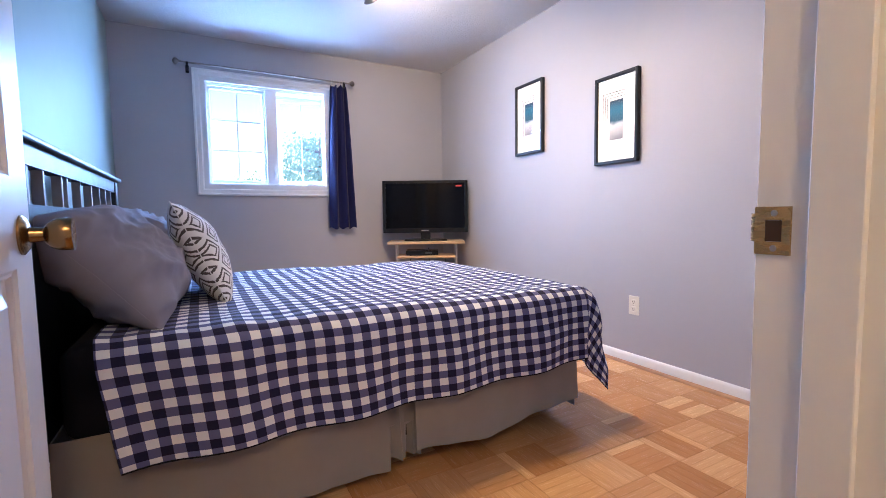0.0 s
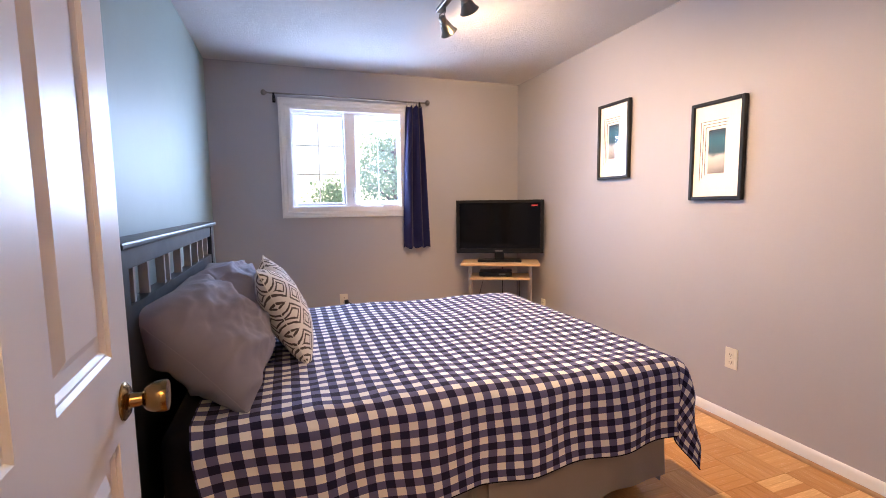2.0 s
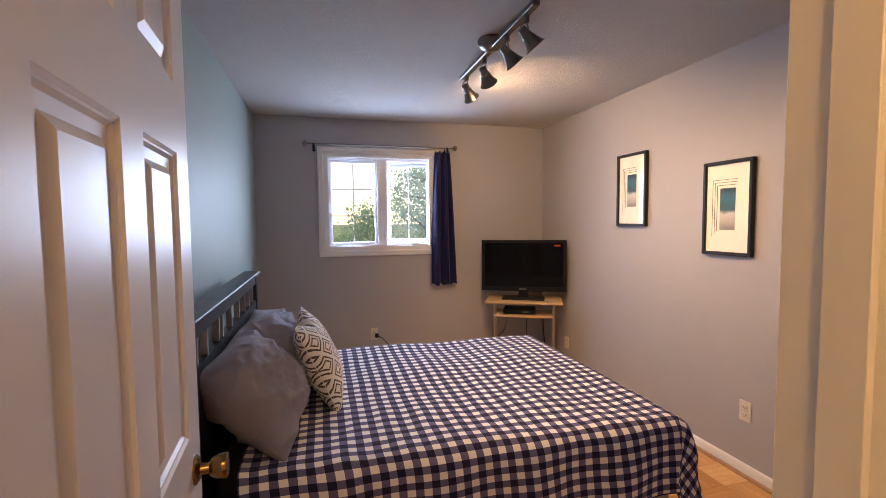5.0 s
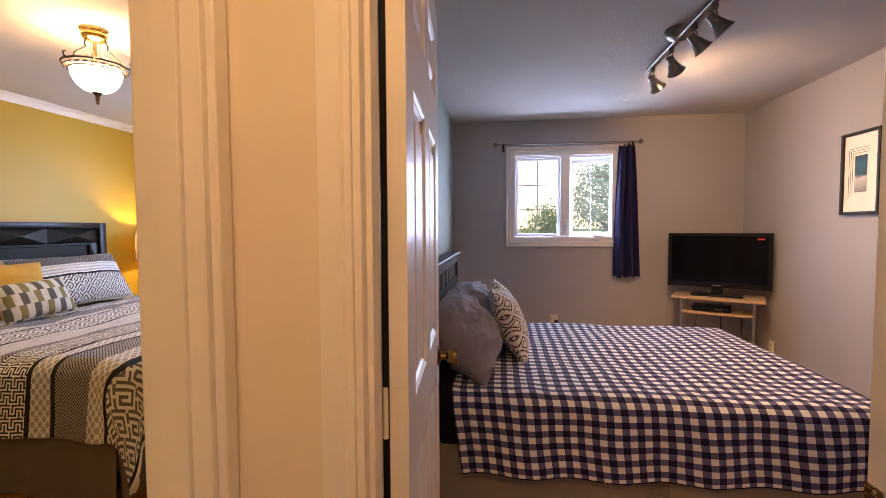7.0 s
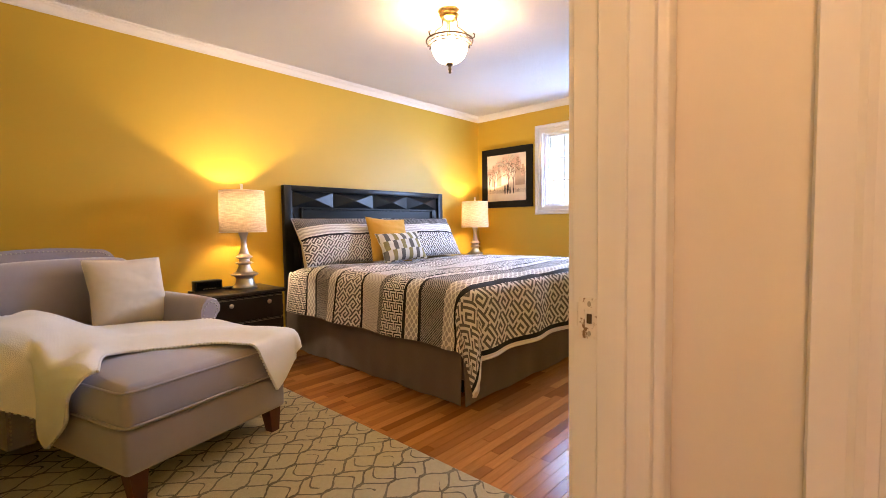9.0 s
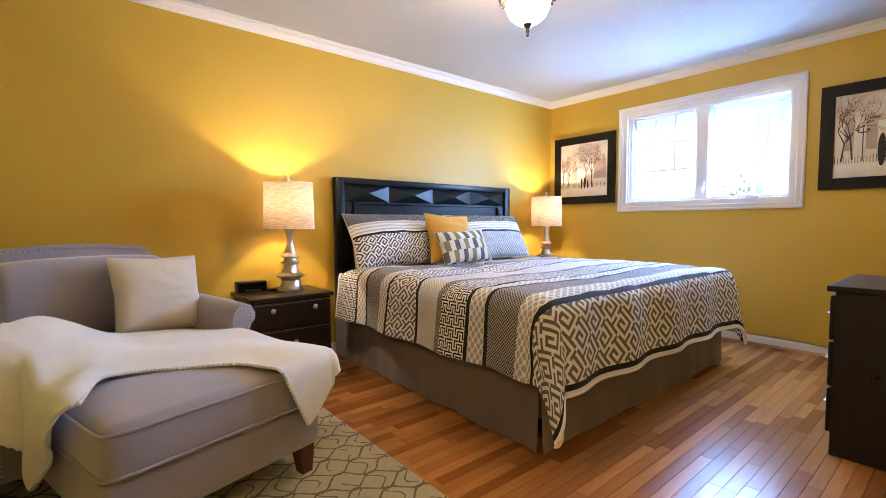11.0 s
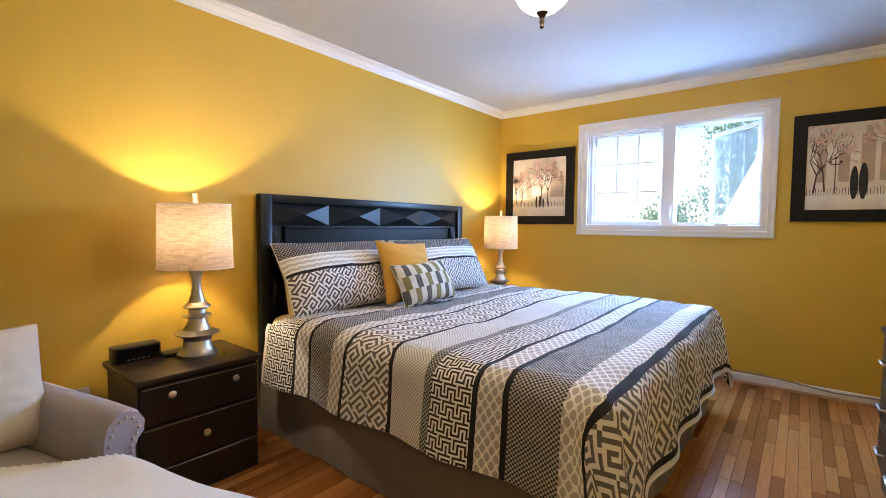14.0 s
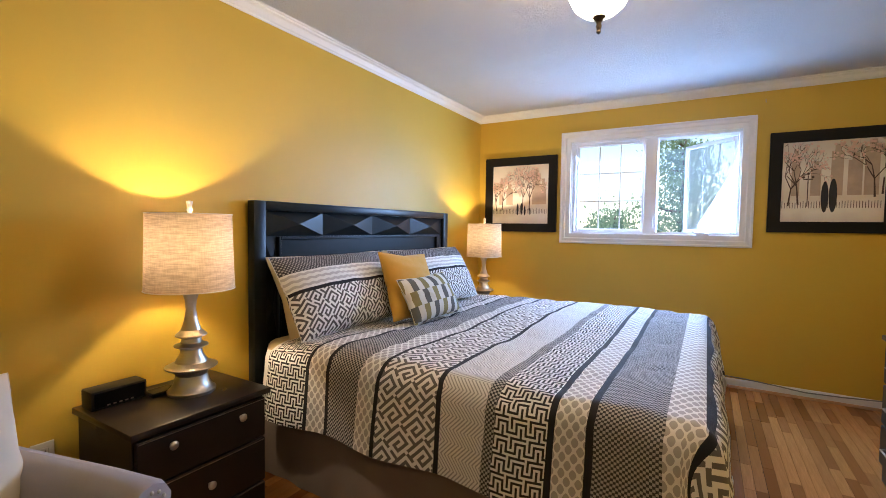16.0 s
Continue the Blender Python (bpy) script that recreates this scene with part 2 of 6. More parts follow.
def pierced(along, a0, a1, c0, c1, hole):
    """A wall as one mesh, along x or y from a0 to a1, thick from c0 to c1, with a hole (a, a, z, z)."""
    bm = bmesh.new()
    As, Zs = [a0, hole[0], hole[1], a1], ([0, hole[2], hole[3], H] if hole[2] > 0 else [0, hole[3], H])
    hk = 1 if hole[2] > 0 else 0
    grid = [[[bm.verts.new((a, c, z) if along == "x" else (c, a, z)) for z in Zs] for a in As] for c in (c0, c1)]
    nz = len(Zs) - 1
    full = lambda i, k: 0 <= i < 3 and 0 <= k < nz and not (i == 1 and k == hk)
    for i in range(3):
        for k in range(nz):
            if not full(i, k):
                continue
            for g in grid:
                bm.faces.new((g[i][k], g[i + 1][k], g[i + 1][k + 1], g[i][k + 1]))
            for (p, q), other in ((((i, k), (i + 1, k)), (i, k - 1)), (((i, k + 1), (i + 1, k + 1)), (i, k + 1)), (((i, k), (i, k + 1)), (i - 1, k)), (((i + 1, k), (i + 1, k + 1)), (i + 1, k))):
                if not full(*other):
                    bm.faces.new((grid[0][p[0]][p[1]], grid[0][q[0]][q[1]], grid[1][q[0]][q[1]], grid[1][p[0]][p[1]]))
    return bm


def wavy(x, y, z, scale, size):
    return size * noise.noise(Vector((x, y, z)) * scale)


# ---- the plan: two bedrooms side by side, north windows, a hall to their south ----
H = 2.425
YN = 5.235                      # north wall's inner face
GX0, GX1, GY0 = 0.22, 3.07, 1.25    # grey bedroom
YX0, YX1, YY0 = -3.20, 0.196, 0.36   # yellow bedroom
HX0, HX1, HY0, HY1 = 0.30, 3.20, -0.05, 1.15   # hall
T = 0.16
PX = 0.155                      # yellow bedroom's east face beyond the doorway
GD0, GD1 = 0.518, 1.285          # grey doorway in x
YD0, YD1 = 0.40, 1.10           # yellow doorway in y
DH = 2.03
GW = (0.84, 1.86, 1.215, 2.07)      # window holes: x0, x1, z0, z1
YW = (-2.25, -0.865, 1.215, 2.09)

# walls
solid("wall_north_grey", pierced("x", 0.175, GX1 + T, YN, YN + T, GW), M_GREY, "grey painted bedroom wall with a window opening", "wall")
solid("wall_north_yellow", pierced("x", YX0 - T, 0.175, YN, YN + T, YW), M_YELLOW, "mustard yellow painted wall with a window opening", "wall")
solid("wall_east_grey", boxes((GX1, GX1 + T, HY1, YN, 0, H)), M_GREY, "grey painted bedroom wall with two framed prints", "wall")
solid("wall_west_grey", boxes((0.193, GX0, GY0, YN, 0, H)), M_GREENCAST, "grey wall behind the bed head, coloured with a green cast", "wall")
solid("wall_east_yellow", boxes((PX, 0.19, GY0, YN, 0, H)), M_YELLOW, "mustard yellow painted wall", "wall")
solid("wall_west_yellow", boxes((YX0 - T, YX0, YY0 - T, YN, 0, H)), M_YELLOW, "mustard yellow painted wall behind the bed", "wall")
solid("wall_south_yellow", boxes((YX0, YX1 - 0.003, YY0 - T, YY0, 0, H)), M_YELLOW, "mustard yellow painted end wall", "wall")
# hall walls with the two doorways
mid = 1.20
solid("wall_south_grey", pierced("x", GX0, GX1, mid, GY0, (GD0 - 0.02, GD1 + 0.02, 0, DH + 0.02)), M_GREY, "grey painted wall around the doorway", "wall")
solid("wall_hall_north", pierced("x", HX0, HX1, HY1, mid, (GD0 - 0.02, GD1 + 0.02, 0, DH + 0.02)), M_CREAM, "cream painted hall wall around the bedroom doorway", "wall")
solid("wall_hall_west", pierced("y", HY0, GY0 - 0.004, 0.245, HX0, (YD0 - 0.02, YD1 + 0.02, 0, DH + 0.02)), M_CREAM, "cream painted hall wall around the yellow doorway", "wall")
solid("wall_doorway_yellow", pierced("y", HY0, GY0 - 0.004, YX1, 0.245, (YD0 - 0.02, YD1 + 0.02, 0, DH + 0.02)), M_YELLOW, "mustard yellow painted wall around the doorway", "wall")
solid("wall_hall_south", boxes((YX1, HX1, HY0 - T, HY0, 0, H)), M_CREAM, "cream painted hall wall", "wall")
solid("wall_hall_east", boxes((HX1, HX1 + T, HY0 - T, HY1, 0, H)), M_CREAM, "cream painted hall end wall", "wall")

# ceilings
solid("ceiling_grey", boxes((0.175, GX1 + T, GY0 - 0.06, YN + T, H, H + 0.12)), M_CEIL, "white stippled bedroom ceiling", "ceiling")
solid("ceiling_yellow", boxes((YX0 - T, 0.175, YY0 - T, YN + T, H, H + 0.12)), M_CEIL, "white stippled bedroom ceiling", "ceiling")
solid("ceiling_hall", boxes((0.175, HX1 + T, HY0 - T, GY0 - 0.06, H, H + 0.12)), M_CEIL, "white hall ceiling", "ceiling")

# floors (the pieces lie on them, last in the file)
floor_grey = solid("floor_grey", boxes((0.245, GX1, 1.20, YN, -0.10, -0.006)), M_PGAP, "honey oak parquet floor of small blocks", "floor")
floor_yellow = solid("floor_yellow", boxes((YX0, 0.245, YY0, YN, -0.10, -0.006)), M_GAP, "glossy red-brown oak strip floor", "floor")
floor_hall = solid("floor_hall", boxes((0.245, HX1, HY0, 1.20, -0.10, -0.006)), M_GAP, "oak strip floor of the hall", "floor")


# baseboards and crown
BASE = [(0, 0), (0.012, 0), (0.012, 0.052), (0.010, 0.062), (0.005, 0.070), (0, 0.072)]
QUARTER = [(0.012, 0), (0.026, 0), (0.024, 0.010), (0.019, 0.016), (0.012, 0.018)]


M_SHOE = gloss("oak_quarter_round", (0.42, 0.22, 0.10), 0.35, 0.15)


def skirting(name, runs, label):
    bm = bmesh.new()
    for axis, a, b, flip in runs:
        swept(bm, BASE, axis, a, b, flip)
    ob = solid(name, bm, M_TRIM, label, "baseboard", smooth=40)
    bm = bmesh.new()
    for axis, a, b, flip in runs:
        swept(bm, QUARTER, axis, a, b, flip)
    part("quarter_round", bm, M_SHOE, ob, "oak quarter round", smooth=40)
    return ob


skirting("baseboard_grey", [(("x", YN, 0), GX0, GX1, -1), (("y", GX1, 0), GY0, YN - 0.03, -1), (("y", GX0, 0), GY0, YN - 0.03, 1), (("x", GY0, 0), GD1 + 0.065, GX1 - 0.03, 1)], "white painted baseboard with quarter round")
skirting("baseboard_yellow", [(("x", YN, 0), YX0, PX, -1), (("y", YX0, 0), YY0, YN - 0.03, 1), (("y", PX, 0), GY0, YN - 0.03, -1), (("x", YY0, 0), YX0 + 0.03, YX1 - 0.1, 1)], "white painted baseboard with quarter round")
skirting("baseboard_hall", [(("x", HY1, 0), GD1 + 0.065, HX1, -1), (("x", HY0, 0), HX0, HX1, 1), (("x", HY1, 0), 0.33, GD0 - 0.065, -1)], "white painted hall baseboard")

CROWN = [(0, 0), (0, -0.066), (0.008, -0.066), (0.011, -0.058), (0.018, -0.052), (0.022, -0.040), (0.032, -0.026), (0.046, -0.019), (0.048, -0.012), (0.058, -0.009), (0.058, 0)]
bm = bmesh.new()
swept(bm, CROWN, ("x", YN, H), YX0, PX, -1)
swept(bm, CROWN, ("y", YX0, H), YY0, YN, 1)
swept(bm, CROWN, ("y", PX, H), GY0, YN, -1)
swept(bm, CROWN, ("x", YY0, H), YX0, YX1, 1)
solid("trim_crown", bm, M_TRIM, "white moulded crown where the walls meet the ceiling", "crown moulding", smooth=25)

# door casings and jambs
CASE = [(0, 0), (0, 0.012), (0.008, 0.016), (0.015, 0.013), (0.034, 0.018), (0.042, 0.020), (0.047, 0.020), (0.050, 0.012), (0.050, 0)]


def casing_x(name, x0, x1, y, out, label, left=True):
    """A moulded casing round a doorway in a wall along x."""
    bm = bmesh.new()
    def side(x, way):
        lo = [bm.verts.new((x + way * a, y + out * b, 0)) for a, b in CASE]
        hi = [bm.verts.new((x + way * a, y + out * b, DH + a)) for a, b in CASE]
        return lo, hi
    l0, l1 = side(x0, -1)
    r0, r1 = side(x1, 1)
    k = len(CASE)
    for p, q in ((l0, l1), (l1, r1), (r0, r1)):
        for i in range(k):
            bm.faces.new((p[i], p[(i + 1) % k], q[(i + 1) % k], q[i]))
    bm.faces.new(l0)
    bm.faces.new(r0)
    return solid(name, bm, M_TRIM, label, "door casing", smooth=30)


casing_x("trim_casing_grey_hall", GD0 - 0.012, GD1 + 0.012, HY1, -1, "white moulded casing on the hall side of the doorway")
casing_x("trim_casing_grey_room", GD0 - 0.012, GD1 + 0.012, GY0, 1, "white moulded casing on the bedroom side of the doorway")
jamb_grey = solid("trim_jamb_grey", boxes((GD0 - 0.02, GD0, HY1 - 0.002, GY0 + 0.002, 0, DH), (GD1, GD1 + 0.02, HY1 - 0.002, GY0 + 0.012, 0, DH), (GD0 - 0.02, GD1 + 0.02, HY1 - 0.002, GY0 + 0.002, DH, DH + 0.02),
      (GD0, GD0 + 0.010, HY1 + 0.02, GY0 - 0.038, 0, DH), (GD1 - 0.010, GD1, HY1 + 0.02, GY0 - 0.038, 0, DH), (GD0, GD1, HY1 + 0.02, GY0 - 0.038, DH - 0.010, DH), r=0.001), M_TRIM, "white painted door jamb with stops", "door jamb")
solid("trim_jamb_yellow", boxes((YX1 - 0.002, HX0 + 0.002, YD0 - 0.02, YD0, 0, DH), (YX1 - 0.002, HX0 + 0.002, YD1, YD1 + 0.02, 0, DH), (YX1 - 0.002, HX0 + 0.002, YD0 - 0.02, YD1 + 0.02, DH, DH + 0.02),
      (0.234, 0.272, YD0, YD0 + 0.010, 0, DH), (0.234, 0.272, YD1 - 0.010, YD1, 0, DH), (0.234, 0.272, YD0, YD1, DH - 0.010, DH), r=0.001), M_TRIM, "white painted door jamb with stops", "door jamb")
# black strip added to darken the hinge gap as shade would
part("hinge_gap_shade", boxes((GD0 + 0.0005, GD0 + 0.012, GY0 + 0.0025, GY0 + 0.0055, 0.01, DH - 0.012)), M_PLASTIC, jamb_grey, "dark strip standing for the shade in the hinge gap")
bm = bmesh.new()
for x, way, tip in ((HX0, 1, HY1 - 0.004), (YX1, -1, YD1 + 0.082)):
    box(bm, min(x, x + way * 0.016), max(x, x + way * 0.016), YD1 + 0.012, tip, 0, DH + 0.07, 0.004, 2)
    box(bm, min(x, x + way * 0.016), max(x, x + way * 0.016), YD0 - 0.082 if way > 0 else YD0 - 0.018, YD0 - 0.012, 0, DH + 0.07, 0.004, 2)
    box(bm, min(x, x + way * 0.016), max(x, x + way * 0.016), YD0 - 0.012, YD1 + 0.012, DH + 0.012, DH + 0.07, 0.004, 2)
solid("trim_casing_yellow", bm, M_TRIM, "white casing of the yellow bedroom doorway", "door casing")


# ---- cloth patterns ----
def gingham(name, size, white, mid, dark):
    m = Mat(name, mid, 0.85, spec=0.15, sheen=0.04)
    u, v, _ = m.xyz("UV")
    a = (u / size).fract().less(0.5)
    b = (v / size).fract().less(0.5)
    col = m.mix(a + b - a * b, white, m.mix(a * b, mid, dark))
    m.base(m.mix(m.noise(8, 5) * 0.08, col, shade(mid, 0.8)))
    m.bump(m.noise(700, 2, which="UV") * 0.15 + m.noise(16, 4, (1, 2.2, 1)) * 0.9, 0.5, 0.012)
    return m.m


SPIRAL = ("1111111.", "......1.", "11111.1.", "1...1.11", "1.111.1.", "1.....1.", "1111111.", "...1....")
MAZE = ("11111.11", "....1.1.", "111.1.1.", "1.1.1.1.", "1.1.111.", "1.1.....", "1.111111", "1.......")


def key(u, v, cell, rows, tilt=False, shift=4):
    """1 on the lines of a meander whose tile is given row by row; tilted, it stands on its corner; shift: cells by which each row of tiles slips."""
    n = len(rows)
    if tilt:
        u, v = (u + v) * 0.7071, (u - v) * 0.7071
    u = u + (v / (cell * n)).floor() * (cell * shift)
    c, r = (u / cell).mod(n).floor(), (v / cell).mod(n).floor()
    bits = None
    for k, row in enumerate(rows):
        term = r.op("COMPARE", k, 0.4) * sum(1 << i for i, ch in enumerate(row) if ch == "1")
        bits = term if bits is None else bits + term
    return (bits / (c * math.log(2)).op("EXPONENT") + 0.003).floor().mod(2.0)


def striped_quilt(name, edges, hem):
    """Bands across the bed, each with its own pattern; edges: (where a band starts, kind)."""
    m = Mat(name, (0.6, 0.6, 0.6), 0.8, spec=0.15, sheen=0.05)
    u, v, _ = m.xyz("UV")
    white, black = (0.84, 0.82, 0.80), (0.010, 0.010, 0.014)
    grey, pale = (0.150, 0.135, 0.132), (0.42, 0.40, 0.385)
    pat = {}
    pat["k"] = m.mix(key(u, v, 0.0122, SPIRAL, True), grey, white)
    pat["K"] = m.mix(key(u, v, 0.0165, SPIRAL, True), grey, white)
    pat["m"] = m.mix(key(u, v, 0.0080, MAZE, shift=0), (0.028, 0.026, 0.028), white)
    ogee = (((u / 0.036 + v / 0.052) * 3.1416).sin() * ((u / 0.036 - v / 0.052) * 3.1416).sin()).absolute().more(0.30)
    pat["o"] = m.mix(ogee * 0.95, white, pale)
    dots = (u / 0.017 * 6.283).sin() * (v / 0.017 * 6.283).sin()
    pat["d"] = m.mix(dots.more(0.02), (0.040, 0.038, 0.042), (0.44, 0.42, 0.41))
    zig = ((v / 0.10).fract() - 0.5).absolute() * 0.09 + u
    pat["z"] = m.mix((zig / 0.0155).fract().less(0.36), (0.74, 0.72, 0.71), (0.36, 0.345, 0.34))
    pat["b"] = m.mix(0.0, black, black)
    pat["w"] = m.mix(0.0, white, white)
    col = pat["w"]
    for at, kind in edges:
        col = m.mix(u.more(at), col, pat[kind])
    for at, kind in hem:
        col = m.mix(u.more(at), col, pat[kind])
    m.base(m.mix(m.noise(10, 5) * 0.08, col, (0.3, 0.29, 0.29)))
    m.bump(m.noise(600, 2, which="UV") * 0.2 + m.noise(12, 4) * 0.7, 0.4, 0.010)
    return m.m


def diamonds(name, size, light, dark):
    m = Mat(name, light, 0.85, spec=0.2, sheen=0.2)
    u, v, _ = m.xyz("UV")
    saw = ((u + v * 0.6) / 0.012).fract() * 0.022
    p = (u / size + v / (size * 0.80)).fract() - 0.5
    q = (u / size - v / (size * 0.80)).fract() - 0.5
    ring = p.absolute().most(q.absolute()) + saw
    inner = (ring - 0.205).absolute().less(0.036)
    outer = (ring - 0.375).absolute().less(0.042)
    on = inner.most(outer)
    m.base(m.mix(on, light, dark))
    m.bump(m.noise(500, 2, which="UV"), 0.3, 0.004)
    return m.m


def patches(name):
    m = Mat(name, (0.6, 0.6, 0.5), 0.85, spec=0.2)
    u, v, _ = m.xyz("UV")
    row = (v / 0.088 + 0.5).floor()
    k = ((u / 0.043 + row * 0.35).floor() + row * 1.0).mod(4.0)
    col = m.mix(k.more(0.5), (0.70, 0.68, 0.62), (0.10, 0.095, 0.09))
    col = m.mix(k.more(1.5), col, (0.66, 0.63, 0.56))
    col = m.mix(k.more(2.5), col, (0.25, 0.21, 0.08))
    m.base(m.mix(m.noise(30, 4) * 0.2, col, (0.3, 0.28, 0.22)))
    m.bump(m.noise(500, 2, which="UV"), 0.3, 0.004)
    return m.m


def rug_pile(name):
    m = Mat(name, (0.5, 0.45, 0.3), 0.95, spec=0.1, sheen=0.3)
    x, y, _ = m.xyz("Object")
    x = x + (m.noise(7, 2) - 0.5) * 0.035
    y = y + (m.noise(6, 2, (1, 1.3, 1)) - 0.5) * 0.035
    swing = (y * (6.2832 / 0.21)).sin() * 0.27
    cross = (x * (6.2832 / 0.135)).sin() * 0.22
    across = x / 0.135
    def strand(value, width):
        return (value.fract() - 0.5).absolute().less(width)
    gap = m.noise(55, 3) * 0.09 - 0.012
    line = strand(across + swing, gap + 0.012).most(strand(across - swing + 0.5, gap + 0.012)).most(strand(y / 0.105 + cross, gap + 0.006) * m.noise(6, 1).more(0.45))
    line = line * (m.noise(5, 2) * 0.6 + 0.6)
    field = m.mix(m.noise(60, 5), (0.60, 0.51, 0.31), (0.80, 0.72, 0.49))
    m.base(m.mix(line * 0.95, field, (0.11, 0.085, 0.035)))
    m.bump(m.noise(420, 3) + m.noise(45, 2) * 0.8 + line * -1.4, 0.9, 0.010)
    return m.m


def fleece(name, color):
    m = Mat(name, color, 0.95, spec=0.1, sheen=0.5)
    u, v, _ = m.xyz("UV")
    rib = (u / 0.012 * 6.283).sin() * (v / 0.012 * 6.283).sin()
    m.base(m.mix(m.noise(12, 5), shade(color, 0.92), shade(color, 1.06)))
    m.bump(rib * 0.08 + m.noise(300, 3) + m.noise(18, 3) * 0.6, 0.4, 0.006)
    return m.m


def linen_shade(name, color):
    m = Mat(name, color, 0.9, spec=0.1)
    n = m.noise(200, 3, (1, 1, 0.15)) * 0.3 + m.noise(200, 3, (0.10, 0.10, 1.1)) * 0.7
    tone = m.mix(m.ramp(n, (0.38, (0, 0, 0)), (0.62, (1, 1, 1))), shade(color, 0.74), shade(color, 1.18))
    m.base(tone)
    tl = m.node("ShaderNodeBsdfTranslucent")
    m.link(tone, tl.inputs["Color"])
    mx = m.node("ShaderNodeMixShader")
    mx.inputs[0].default_value = 0.075
    m.link(m.b.outputs[0], mx.inputs[1])
    m.link(tl.outputs[0], mx.inputs[2])
    m.link(mx.outputs[0], m.t.nodes["Material Output"].inputs["Surface"])
    m.bump(n, 0.3, 0.002)
    return m.m


def clear_glass(name):
    m = Mat(name, (1, 1, 1), 0.0)
    gl, tr, mx = m.node("ShaderNodeBsdfGlossy"), m.node("ShaderNodeBsdfTransparent"), m.node("ShaderNodeMixShader")
    gl.inputs["Roughness"].default_value = 0.01
    lw = m.node("ShaderNodeFresnel")
    m.link(lw.outputs[0], mx.inputs[0])
    m.link(tr.outputs[0], mx.inputs[1])
    m.link(gl.outputs[0], mx.inputs[2])
    m.link(mx.outputs[0], m.t.nodes["Material Output"].inputs["Surface"])
    return m.m


def veiled_glass(name, film):
    """A clear sheet with a whitish film that imitates glare and haze by scattering daylight."""
    m = Mat(name, (1, 1, 1), 0.0)
    tr, tl, mx = m.node("ShaderNodeBsdfTransparent"), m.node("ShaderNodeBsdfTranslucent"), m.node("ShaderNodeMixShader")
    tl.inputs["Color"].default_value = (0.85, 0.88, 0.92, 1)
    m.link(m.noise(5, 4) * (film * 0.5) + film * 0.75, mx.inputs[0])
    m.link(tr.outputs[0], mx.inputs[1])
    m.link(tl.outputs[0], mx.inputs[2])
    m.link(mx.outputs[0], m.t.nodes["Material Output"].inputs["Surface"])
    return m.m


M_GLASS = clear_glass("picture_glass")
# faint film on the panes imitates veiling glare
M_PANE = veiled_glass("window_glass", 0.004)
# heavy white film in place of the sky's reflection in the open sash
M_SKYGLARE = veiled_glass("sky_glare_sash_glass", 0.35)
M_VEIL = veiled_glass("veil_sheet", 0.010)
M_GINGHAM = gingham("navy_gingham", 0.060, (0.84, 0.84, 0.84), (0.125, 0.125, 0.25), (0.012, 0.011, 0.040))
M_SKIRT_G = cloth("taupe_grey_skirt", (0.27, 0.245, 0.22), wrinkle=0.5)
M_SKIRT_Y = cloth("brown_bed_skirt", (0.175, 0.138, 0.118), wrinkle=0.5)
M_PILLOW = cloth("slate_blue_cotton", (0.235, 0.225, 0.285), wrinkle=0.15, fuzz=0.1, vary=0.05)
M_NAVYSHEET = cloth("dark_navy_sheet", (0.008, 0.008, 0.014), wrinkle=0.4, fuzz=0.02)
M_DIAMOND = diamonds("diamond_print", 0.150, (0.70, 0.68, 0.66), (0.085, 0.070, 0.068))
M_CURTAIN = cloth("navy_curtain", (0.012, 0.013, 0.062), 0.75, wrinkle=0.2, fuzz=0.05)
M_CHAISE = cloth("grey_brushed_upholstery", (0.35, 0.31, 0.325), 0.9, 700, 0.6, 0.15)
M_CREAMC = cloth("cream_cotton", (0.66, 0.58, 0.47), wrinkle=0.5)
M_MUSTARD = cloth("mustard_cotton", (0.62, 0.33, 0.05), wrinkle=0.6)
M_SHEETY = cloth("cream_bed_sheet", (0.62, 0.50, 0.30), wrinkle=0.5)
M_PATCH = patches("patchwork_print")
M_RUG = rug_pile("carved_trellis_rug")
M_FLEECE = fleece("ivory_fleece", (0.90, 0.885, 0.86))
M_SHADE = linen_shade("linen_shade", (0.50, 0.37, 0.25))
M_STANDWOOD = wood_piece("beech_veneer", (0.55, 0.36, 0.20), (0.66, 0.46, 0.28), "x", 0.4, 10)
M_SCREEN = Mat("tv_screen", (0.003, 0.003, 0.004), 0.08, spec=0.15).m
M_PAPER = paint("mat_board", (0.80, 0.78, 0.75), 0.7, 0.02, 0.02)
M_LEGWOOD = gloss("red_brown_leg", (0.10, 0.028, 0.014), 0.35, 0.2)


# ---- soft shapes ----
def drape(a, b, x0, x1, y0, y1, top, R, flare=0.03):
    """Where the point a, b of a flat cloth comes to lie when it is laid over a block with the top x0..x1, y0..y1."""
    du = max(0.0, a - x1) + min(0.0, a - x0)
    dv = max(0.0, b - y1) + min(0.0, b - y0)
    d = math.hypot(du, dv)
    x, y = min(max(a, x0), x1), min(max(b, y0), y1)
    if d < 1e-6:
        return Vector((x, y, top))
    ux, uy = du / d, dv / d
    th = min(d / R, math.pi / 2)
    out = R * math.sin(th) + flare * max(0.0, d - R * 1.57)
    drop = R * (1 - math.cos(th)) + max(0.0, d - R * 1.57)
    fold = 0.0
    if du and dv:
        ang = math.atan2(abs(uy), abs(ux))
        fold = 0.20 * d * math.sin(2 * ang) * math.sin(3 * ang + 0.4)
    return Vector((x + ux * (out + fold), y + uy * (out + fold), top - drop))


